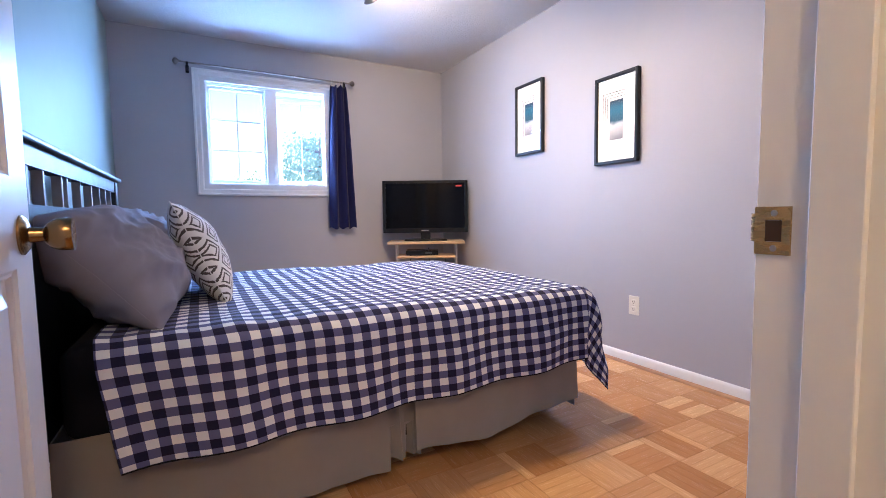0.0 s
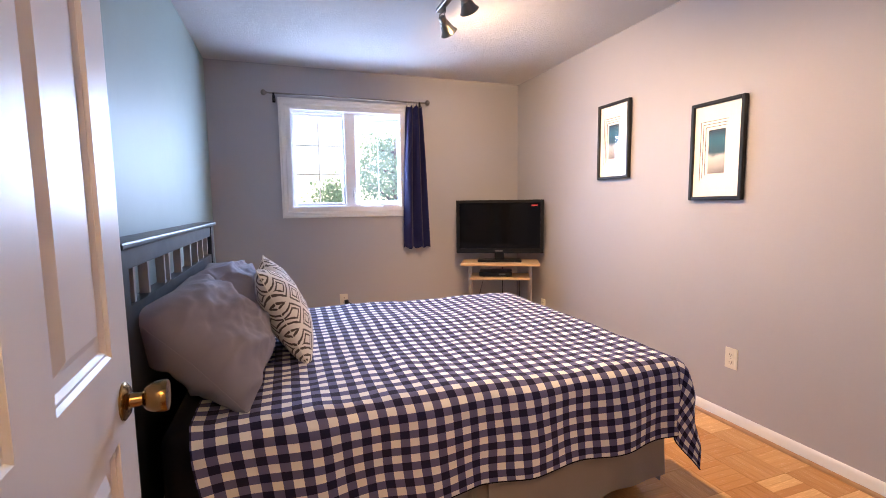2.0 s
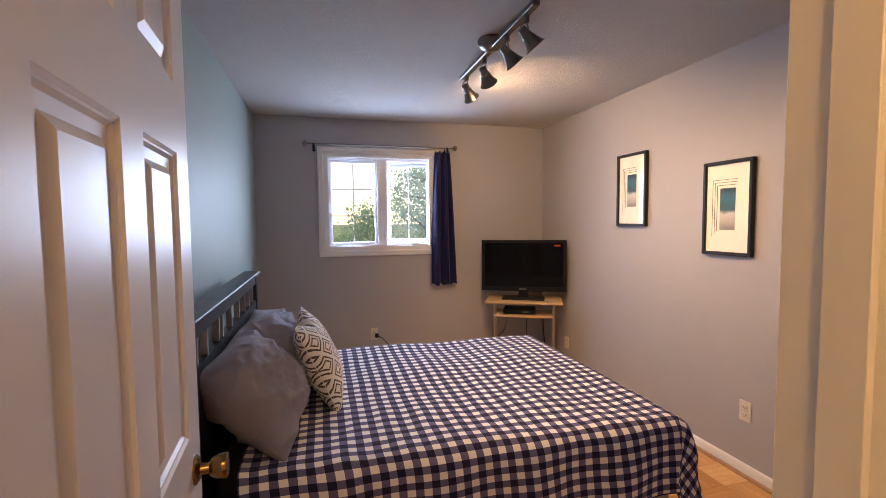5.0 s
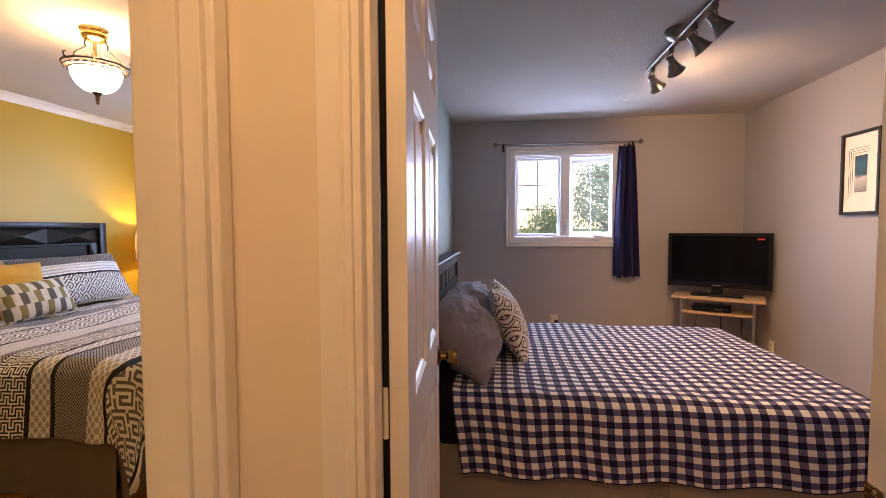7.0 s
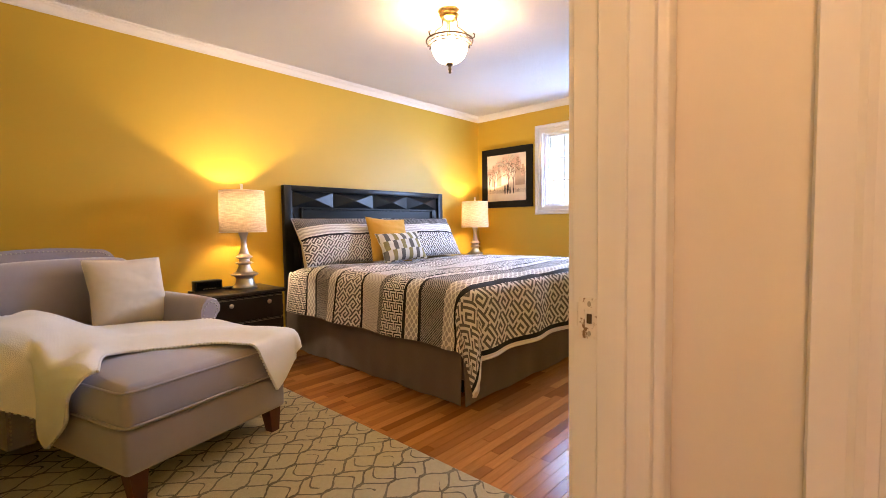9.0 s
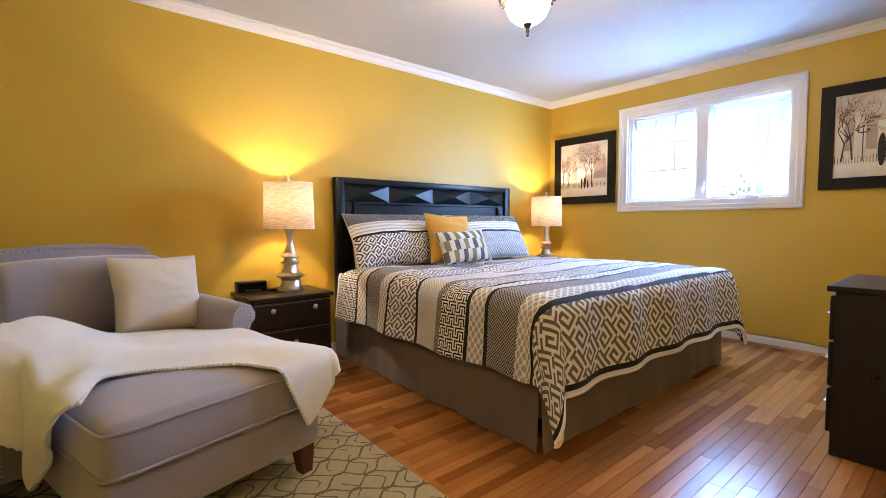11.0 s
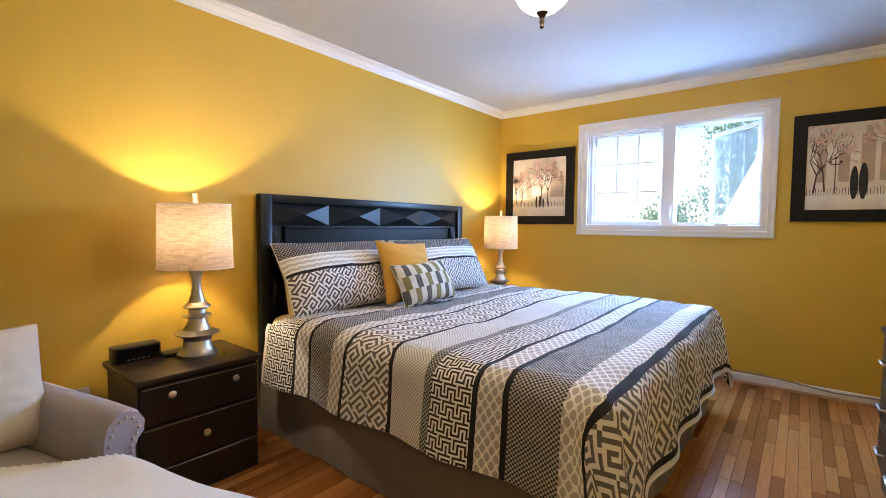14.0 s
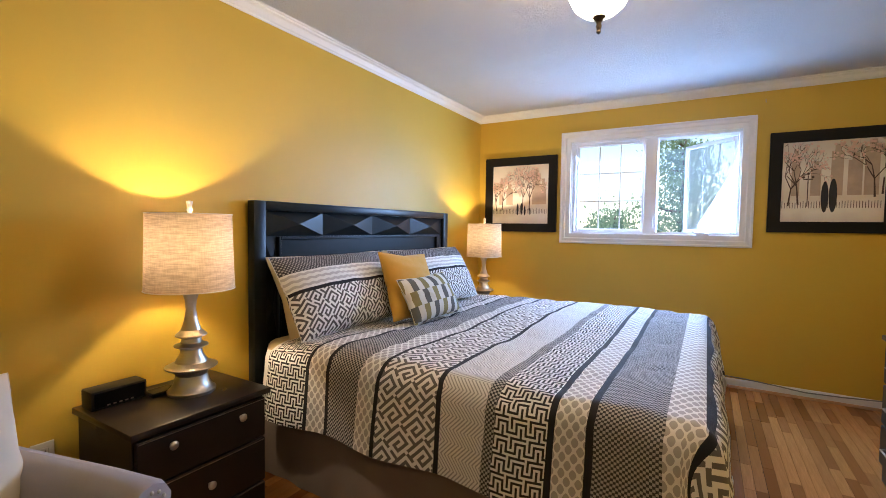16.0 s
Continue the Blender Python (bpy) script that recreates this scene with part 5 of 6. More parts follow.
def nightstand(name, m, label):
    ob = thing(name, m, label, "nightstand", "pair of nightstands")
    part("body", boxes((-0.42, -0.022, -0.258, 0.258, 0.0, 0.54), r=0.002), M_DARKWOOD, ob)
    part("top", boxes((-0.43, 0.012, -0.275, 0.275, 0.54, 0.565), r=0.005, seg=2), M_DARKWOOD, ob, smooth=40)
    for z0, z1, knobs in ((0.36, 0.525, (-0.14, 0.135)), (0.165, 0.35, (0.0,))):
        dr = part("drawer", boxes((-0.022, 0.0, -0.252, 0.252, z0, z1), r=0.003, seg=2), M_DARKWOOD, ob)
        part("drawer_edge", boxes((-0.004, 0.0012, -0.246, 0.246, z1 - 0.008, z1 - 0.0055)), M_NICKEL, dr)
        for y in knobs:
            part("knob", lathe(bmesh.new(), [(0.006, 0), (0.006, 0.010), (0.014, 0.014), (0.0165, 0.020), (0.013, 0.025), (0.003, 0.027)], n=18, m=Matrix.Translation((0, y, z1 - 0.045 if len(knobs) == 2 else z1 - 0.085)) @ Matrix.Rotation(radians(90), 4, "Y")), M_STEEL, dr, "round brushed steel knob", smooth=45)
    part("plinth", boxes((-0.022, 0.0, -0.252, 0.252, 0.0, 0.155), r=0.003), M_DARKWOOD, ob)
    return ob


nightstand("nightstand", pose(-2.722, 1.925, 0), "dark brown two-drawer nightstand with round steel knobs")
nightstand("nightstand", pose(-2.722, 4.82, 0), "dark brown two-drawer nightstand with round steel knobs")

LAMP = [(0.090, 0), (0.092, 0.012), (0.078, 0.022), (0.066, 0.045), (0.060, 0.075), (0.066, 0.090), (0.098, 0.106), (0.099, 0.111), (0.062, 0.128), (0.044, 0.160), (0.040, 0.182), (0.064, 0.194), (0.064, 0.198),
        (0.040, 0.208), (0.037, 0.226), (0.060, 0.238), (0.059, 0.242), (0.038, 0.262), (0.026, 0.300), (0.019, 0.345), (0.022, 0.385), (0.034, 0.420), (0.042, 0.440), (0.012, 0.445)]
M_LAMPBULB = glow("warm_bulb", (1.0, 0.70, 0.38), 12)


def table_lamp(name, m, label):
    ob = thing(name, m, label, "table lamp", "bedside lamps")
    part("base", lathe(bmesh.new(), LAMP, n=40), M_STEEL, ob, "turned brushed steel base", smooth=28)
    part("stem", tube(bmesh.new(), [(0, 0, 0.44), (0, 0, 0.52)], 0.008, 10), M_STEEL, ob)
    part("bulb", lathe(bmesh.new(), [(0.012, 0.515), (0.014, 0.54), (0.028, 0.565), (0.030, 0.585), (0.020, 0.605), (0.004, 0.612)], n=16), M_LAMPBULB, ob, "lit warm bulb", smooth=50)
    n = 48
    sh = sheet(n, 8, lambda s, t: Vector(((0.167 - 0.008 * t) * math.cos(s * 6.28319), (0.167 - 0.008 * t) * math.sin(s * 6.28319), 0.430 + 0.312 * t)), 0.0)
    bmesh.ops.remove_doubles(sh, verts=sh.verts, dist=0.0005)
    part("shade", sh, M_SHADE, ob, "oatmeal linen drum shade", smooth=50)
    for z, r in ((0.431, 0.1675), (0.741, 0.1595)):
        part("shade_rim", tube(bmesh.new(), [(r * math.cos(k * 0.1309), r * math.sin(k * 0.1309), z) for k in range(49)], 0.0022, 6), M_CREAMC, ob, smooth=60)
    wires = bmesh.new()
    for k in range(3):
        a = k * 2.094
        tube(wires, [(0, 0, 0.725), (0.157 * math.cos(a), 0.157 * math.sin(a), 0.735)], 0.0018, 5)
    tube(wires, [(0.03, 0, 0.51), (0.045, 0, 0.60), (0.03, 0, 0.71), (0, 0, 0.725)], 0.0018, 5)
    tube(wires, [(-0.03, 0, 0.51), (-0.045, 0, 0.60), (-0.03, 0, 0.71), (0, 0, 0.725)], 0.0018, 5)
    part("harp", wires, M_STEEL, ob)
    part("finial", lathe(bmesh.new(), [(0.005, 0.724), (0.007, 0.745), (0.011, 0.755), (0.009, 0.772), (0.012, 0.792), (0.004, 0.796)], n=12), M_IVORY, ob, "off-white turned finial", smooth=50)
    return ob


table_lamp("table_lamp", pose(-2.945, 1.99, 0.565), "lit bedside lamp, turned steel base, oatmeal linen shade")
table_lamp("table_lamp", pose(-2.945, 4.83, 0.565), "lit bedside lamp, turned steel base, oatmeal linen shade")
for y in (1.99, 4.83):
    lamp("bedside_light", "POINT", pose(-2.945, y, 1.165), 38, (1.0, 0.84, 0.62), soft=0.03)

clock = thing("clock_radio", pose(-3.06, 1.76, 0.565), "small black clock radio on the nightstand", "clock")
part("case", boxes((-0.05, 0.035, -0.095, 0.095, 0.002, 0.075), r=0.006, seg=2), M_PLASTIC, clock, smooth=40)
part("face", boxes((0.0345, 0.0362, -0.085, 0.085, 0.012, 0.066)), M_SCREEN, clock)
for i in range(5):
    part("button", boxes((0.036, 0.039, -0.045 + i * 0.02, -0.035 + i * 0.02, 0.014, 0.018)), M_STEEL, clock)
part("dock", boxes((0.0, 0.07, 0.098, 0.20, 0.0, 0.016), r=0.004), M_PLASTIC, clock)


# chaise longue, set at an angle across the corner
CH = Matrix.Translation((-1.515, 1.235, 0.012)) @ Matrix.Rotation(radians(15.5), 4, "Z")
ch = thing("chaise_longue", CH, "grey upholstered chaise longue with rolled arms and nailheads", "chaise")
part("base", boxes((-1.45, 0.0, -0.375, 0.375, 0.115, 0.29), r=0.02, seg=3), M_CHAISE, ch, smooth=40)


def cushion_block(x0, x1, y0, y1, z0, z1, puff, r=0.035, seg=3):
    bm = boxes((x0, x1, y0, y1, z0, z1), r=r, seg=seg)
    bmesh.ops.subdivide_edges(bm, edges=[e for e in bm.edges if e.calc_length() > 0.25], cuts=9, use_grid_fill=True)
    for v in bm.verts:
        u = 1 - abs(2 * (v.co.x - x0) / (x1 - x0) - 1) ** 3
        w = 1 - abs(2 * (v.co.y - y0) / (y1 - y0) - 1) ** 3
        if v.co.z > (z0 + z1) / 2:
            v.co.z += puff * max(0, u) * max(0, w)
    return bm


seat = part("seat_cushion", cushion_block(-1.26, 0.02, -0.382, 0.382, 0.285, 0.452, 0.03), M_CHAISE, ch, smooth=50)
for z in (0.305, 0.432):
    c = [(-1.26, -0.384), (-0.03, -0.384), (0.005, -0.376), (0.018, -0.35), (0.022, -0.30), (0.022, 0.30), (0.018, 0.35), (0.005, 0.376), (-0.03, 0.384), (-1.26, 0.384)]
    part("piping", tube(bmesh.new(), [(x, y, z) for x, y in c], 0.0055, 8), M_CHAISE, seat, smooth=60)


def back_outline(w, h, r, n=8):
    pts = [(-w, 0.0)]
    for k in range(n + 1):
        a = math.pi - math.pi / 2 * k / n
        pts.append((-w + r + r * math.cos(a), h - r + r * math.sin(a) + 0.0))
    top = 7
    for k in range(1, top):
        x = -w + r + (2 * w - 2 * r) * k / top
        pts.append((x, h + 0.018 * math.sin(math.pi * k / top)))
    for k in range(n + 1):
        a = math.pi / 2 - math.pi / 2 * k / n
        pts.append((w - r + r * math.cos(a), h - r + r * math.sin(a)))
    pts.append((w, 0.0))
    return pts


ol = back_outline(0.40, 0.775, 0.10)
TB = Matrix.Translation((-1.44, 0, 0.125)) @ Matrix.Rotation(radians(-7), 4, "Y")
upright = TB @ Matrix(((0, 0, 1, 0), (1, 0, 0, 0), (0, 1, 0, 0), (0, 0, 0, 1)))
bm = prism(bmesh.new(), ol, -0.13, 0.0, upright)
bmesh.ops.bevel(bm, geom=[e for e in bm.edges if e.calc_face_angle(0) > 1.2], offset=0.02, segments=3, affect="EDGES", profile=0.5)
back = part("backrest", bm, M_CHAISE, ch, smooth=40)
nails = bmesh.new()
walkp = [Vector((x * 0.965, y * 0.975)) for x, y in ol[1:-1]]
for p, q in zip(walkp, walkp[1:]):
    k = max(1, int((q - p).length / 0.018))
    for i in range(k):
        c = p.lerp(q, i / k)
        bmesh.ops.create_uvsphere(nails, u_segments=6, v_segments=4, radius=0.0052, matrix=upright @ Matrix.Translation((c.x, c.y, 0.001)))
for s in (-1, 1):
    for i in range(24):
        bmesh.ops.create_uvsphere(nails, u_segments=6, v_segments=4, radius=0.0052, matrix=upright @ Matrix.Translation((s * 0.386, 0.30 + 0.016 * i, 0.001)))
tagged(part("nailheads", nails, M_STEEL, back, "row of pewter nailheads", smooth=60), kind="stuff")
back_pad = part("back_cushion", cushion_block(-1.42, -1.22, -0.365, 0.365, 0.455, 0.835, 0.02, 0.07, 5), M_CHAISE, ch, smooth=50)
rim = [(-0.363, 0.50), (-0.363, 0.765)] + [(-0.295 - 0.068 * math.cos(k * 0.2618), 0.765 + 0.068 * math.sin(k * 0.2618)) for k in range(1, 6)]
rim += [(-0.295, 0.836), (-0.15, 0.846), (0.0, 0.850), (0.15, 0.846), (0.295, 0.836)] + [(0.295 + 0.068 * math.sin(k * 0.2618), 0.765 + 0.068 * math.cos(k * 0.2618)) for k in range(1, 6)] + [(0.363, 0.765), (0.363, 0.50)]
part("piping", tube(bmesh.new(), [(-1.292, y, z) for y, z in rim], 0.0055, 8), M_CHAISE, back_pad, smooth=60)


def arm(side):
    prof = []
    y0 = 0.382
    for y, z in ((0.0, 0.12), (0.0, 0.50), (0.004, 0.56), (0.016, 0.60), (0.04, 0.622), (0.075, 0.628), (0.108, 0.612), (0.126, 0.58), (0.122, 0.545), (0.104, 0.525), (0.094, 0.50), (0.092, 0.12)):
        prof.append((y0 + y, z))
    bm = bmesh.new()
    rings = []
    for x, k in ((-1.50, 1.0), (-1.20, 1.0), (-0.80, 0.985), (-0.665, 0.97), (-0.655, 0.955)):
        rings.append([bm.verts.new((x, side * y, 0.12 + (z - 0.12) * k)) for y, z in prof])
    n = len(prof)
    for a, b in zip(rings, rings[1:]):
        for i in range(n):
            bm.faces.new((a[i], a[(i + 1) % n], b[(i + 1) % n], b[i]))
    bm.faces.new(rings[0])
    bm.faces.new(rings[-1])
    ob = part("arm", bm, M_CHAISE, ch, smooth=35)
    nb = bmesh.new()
    path = [(0.012, 0.14 + 0.018 * i) for i in range(20)] + [(0.016, 0.515), (0.022, 0.545), (0.032, 0.566), (0.048, 0.580), (0.068, 0.585), (0.088, 0.578), (0.102, 0.562), (0.106, 0.543), (0.098, 0.526), (0.086, 0.510)] + [(0.081, 0.49 - 0.018 * i) for i in range(20)]
    for y, z in path:
        bmesh.ops.create_uvsphere(nb, u_segments=6, v_segments=4, radius=0.0055, matrix=Matrix.Translation((-0.653, side * (y0 + y), z)))
    tagged(part("nailheads", nb, M_STEEL, ob, "row of pewter nailheads", smooth=60), kind="stuff")
    return ob


arm(1)
arm(-1)
for x, y in ((-0.05, -0.32), (-0.05, 0.32), (-1.40, -0.36), (-1.40, 0.36)):
    lg = bmesh.new()
    for z0, z1, r0, r1 in ((0.0, 0.118, 0.022, 0.034),):
        lo = [lg.verts.new((x + r0 * a + (0.012 if x > -0.5 else -0.012), y + r0 * b, z0)) for a, b in ((-1, -1), (1, -1), (1, 1), (-1, 1))]
        hi = [lg.verts.new((x + r1 * a, y + r1 * b, z1)) for a, b in ((-1, -1), (1, -1), (1, 1), (-1, 1))]
        lg.faces.new(lo[::-1])
        lg.faces.new(hi)
        for i in range(4):
            lg.faces.new((lo[i], lo[(i + 1) % 4], hi[(i + 1) % 4], hi[i]))
    part("leg", lg, M_LEGWOOD, ch, "tapered red-brown wooden leg")

pillow("throw_cushion", 0.42, 0.40, 0.15, M_CREAMC, CH @ Matrix.Translation((-1.085, 0.235, 0.655)) @ Matrix.Rotation(radians(90), 4, "Z") @ Matrix.Rotation(radians(72), 4, "X") @ Matrix.Rotation(radians(-2), 4, "Z"), "plain cream throw cushion on the chaise", "cushion", seed=9, crease=0.010, pinch=0.07)

# the throw lies across the seat, over the near side and down the front corner
REAR = [(-0.78, -0.385), (-0.98, -0.12), (-0.90, 0.12), (-0.66, 0.36), (-0.38, 0.52), (-0.06, 0.64)]
FRONT = [(-0.13, -0.385), (-0.34, -0.25), (-0.31, -0.09), (-0.15, 0.10), (0.06, 0.17), (0.28, 0.26)]


def along(pts, s):
    k = min(int(s * (len(pts) - 1)), len(pts) - 2)
    f = s * (len(pts) - 1) - k
    p0, p1, p2, p3 = (Vector(pts[min(max(k + o, 0), len(pts) - 1)]) for o in (-1, 0, 1, 2))
    return 0.5 * (2 * p1 + (p2 - p0) * f + (2 * p0 - 5 * p1 + 4 * p2 - p3) * f * f + (3 * p1 - p0 - 3 * p2 + p3) * f ** 3)


def throw_at(s, t):
    """s runs from the near side to the front corner, t from the cloth's back edge to its front edge."""
    p2 = along(REAR, s).lerp(along(FRONT, s), t)
    a, b = p2.x, p2.y
    q = drape(a, b, -2.0, 0.015, -0.40, 0.385, 0.492, 0.04, 0.06)
    ease = lambda k: (lambda c: c * c * (3 - 2 * c))(max(0.0, min(1.0, k)))
    q.z += 0.158 * ease((-0.42 - a) / 0.26) * ease((0.04 - b) / 0.40)
    q.z += wavy(a, b, 1, 5, 0.010) + 0.010 * math.sin(t * 9 + s * 3) * (0.4 + t)
    return q


def hang_at(s, t):
    """The end that falls over the near arm and down the side."""
    top = throw_at(0.0, t)
    arm_here = max(0.0, min(1.0, (-0.545 - top.x) / 0.09))
    low = 0.17 + 0.52 * abs(t - 0.55)
    out = -0.40 - (0.025 + 0.125 * arm_here) * min(1.0, s * 4.0) - 0.016 * math.sin(t * 12 + s * 2) * s
    return Vector((top.x + (-0.40 - top.x) * 0.35 * s, out, top.z + (low - top.z) * max(0.0, (s - 0.2 * arm_here) / (1 - 0.2 * arm_here)) ** 1.15))


th = thing("throw_blanket", CH, "ivory fleece throw blanket draped across the chaise", "blanket")
rows = 90


def whole_throw(s, t):
    return hang_at(1 - s / 0.30, t) if s < 0.30 else throw_at((s - 0.30) / 0.70, t)


part("cloth", sheet(rows, 50, whole_throw, 0.010, uv=lambda s, t: (s * 1.6, t * 0.7)), M_FLEECE, th, smooth=80)
trim = bmesh.new()
for t in (0.0, 1.0):
    for i in range(110):
        bmesh.ops.create_icosphere(trim, subdivisions=1, radius=0.008, matrix=Matrix.Translation(whole_throw(i / 109, t) + Vector((0, 0, 0.006))))
for i in range(40):
    bmesh.ops.create_icosphere(trim, subdivisions=1, radius=0.008, matrix=Matrix.Translation(whole_throw(0.0, i / 39)))
tagged(part("bobble_edge", trim, M_FLEECE, th, "bobbled ivory edge", smooth=60), kind="stuff")

rug = thing("area_rug", pose(0, 0, 0), "beige and olive carved trellis rug on the wood floor", "rug")
part("rug_top", boxes((-2.95, -0.35, 0.44, 1.87, 0.0, 0.013), r=0.005, seg=2), M_RUG, rug)


# ceiling lamp
cl = thing("ceiling_lamp", pose(-1.495, 2.755, H), "bronze ceiling lamp with a lit frosted glass bowl", "ceiling lamp")
part("canopy", lathe(bmesh.new(), [(0.070, 0), (0.072, -0.010), (0.062, -0.022), (0.066, -0.034), (0.055, -0.052), (0.030, -0.062), (0.008, -0.066)], n=32), M_BRASS, cl, smooth=35)
part("stem", tube(bmesh.new(), [(0, 0, -0.06), (0, 0, -0.20)], 0.006, 8), M_BRASS, cl)
for k in range(3):
    a = k * 2.0944 + 0.4
    c, s = math.cos(a), math.sin(a)
    pts = [(0.045, -0.055), (0.060, -0.085), (0.055, -0.110), (0.085, -0.135), (0.115, -0.160), (0.120, -0.185), (0.150, -0.200), (0.168, -0.195), (0.172, -0.175), (0.160, -0.170)]
    part("arm", tube(bmesh.new(), [(r * c, r * s, z) for r, z in pts], 0.0045, 8), M_IRON, cl, smooth=60)
    part("chain", tube(bmesh.new(), [(0.02 * c, 0.02 * s, -0.06), (0.03 * c, 0.03 * s, -0.13), (0.10 * c, 0.10 * s, -0.20)], 0.002, 5), M_BRASS, cl)
for r, z in ((0.152, -0.196), (0.119, -0.222)):
    part("band_rim", tube(bmesh.new(), [(r * math.cos(k * 0.1309), r * math.sin(k * 0.1309), z) for k in range(49)], 0.005, 8), M_IRON, cl, smooth=60)
for k in range(22):
    a = k * 6.28319 / 22
    lf2 = bmesh.new()
    bmesh.ops.create_icosphere(lf2, subdivisions=1, radius=1.0, matrix=Matrix.Rotation(a, 4, "Z") @ Matrix.Translation((0.136, 0, -0.209)) @ Matrix.Rotation(radians(-52), 4, "Y") @ Matrix.Diagonal((0.004, 0.015, 0.019, 1)))
    part("leaf_ornament", lf2, M_IRON, cl, smooth=60)
M_BOWL = glow("lit_frosted_bowl", (1.0, 0.82, 0.60), 26)
part("bowl", lathe(bmesh.new(), [(0.117, -0.214), (0.118, -0.228), (0.112, -0.262), (0.094, -0.298), (0.064, -0.324), (0.028, -0.337), (0.006, -0.339)], n=40), M_BOWL, cl, "lit frosted glass bowl", smooth=60)
part("finial", lathe(bmesh.new(), [(0.024, -0.334), (0.026, -0.341), (0.014, -0.352), (0.008, -0.364), (0.012, -0.374), (0.007, -0.386), (0.010, -0.396), (0.002, -0.404)], n=16), M_IRON, cl, smooth=50)
lamp("ceiling_lamp_light", "POINT", pose(-1.495, 2.755, H - 0.14), 14, WARM, soft=0.05)


# painted street scenes
def street_sky(name):
    m = Mat(name, (0.5, 0.4, 0.35), 0.6)
    x, _, z = m.xyz("Object")
    n = m.noise(7, 6)
    h = z / 0.62 + 0.5 + (n - 0.5) * 0.22
    col = m.ramp(h, (0.0, (0.66, 0.57, 0.50)), (0.16, (0.86, 0.81, 0.74)), (0.30, (0.78, 0.68, 0.56)), (0.60, (0.86, 0.80, 0.72)), (0.9, (0.70, 0.62, 0.54)))
    m.base(m.mix(m.noise(26, 4) * 0.35, col, (0.70, 0.62, 0.54)))
    m.bump(m.noise(60, 5), 0.3, 0.003)
    return m.m


M_CANVAS = street_sky("street_canvas")
M_TOWER = gloss("painted_tower", (0.52, 0.38, 0.29), 0.6, 0.3, 14)
M_BRANCH = gloss("painted_branch", (0.085, 0.045, 0.035), 0.6, 0.3)
M_BLOSSOM = gloss("painted_blossom", (0.74, 0.50, 0.42), 0.6, 0.3)
M_INK = gloss("painted_dark", (0.018, 0.018, 0.028), 0.6, 0.3)


def branch(bm, p, a, length, width, depth, rnd, tips):
    q = (p[0] + length * math.cos(a), p[1] + length * math.sin(a))
    n = (-math.sin(a), math.cos(a))
    w1 = width * 0.65
    v = [bm.verts.new((p[0] + n[0] * width * s, 0, p[1] + n[1] * width * s)) for s in (-1, 1)] + [bm.verts.new((q[0] + n[0] * w1 * s, 0, q[1] + n[1] * w1 * s)) for s in (1, -1)]
    bm.faces.new(v)
    tips.append(q)
    if depth:
        for k in range(3 if depth > 2 else 2):
            branch(bm, q, a + rnd.uniform(-0.75, 0.75), length * rnd.uniform(0.62, 0.85), w1, depth - 1, rnd, tips)


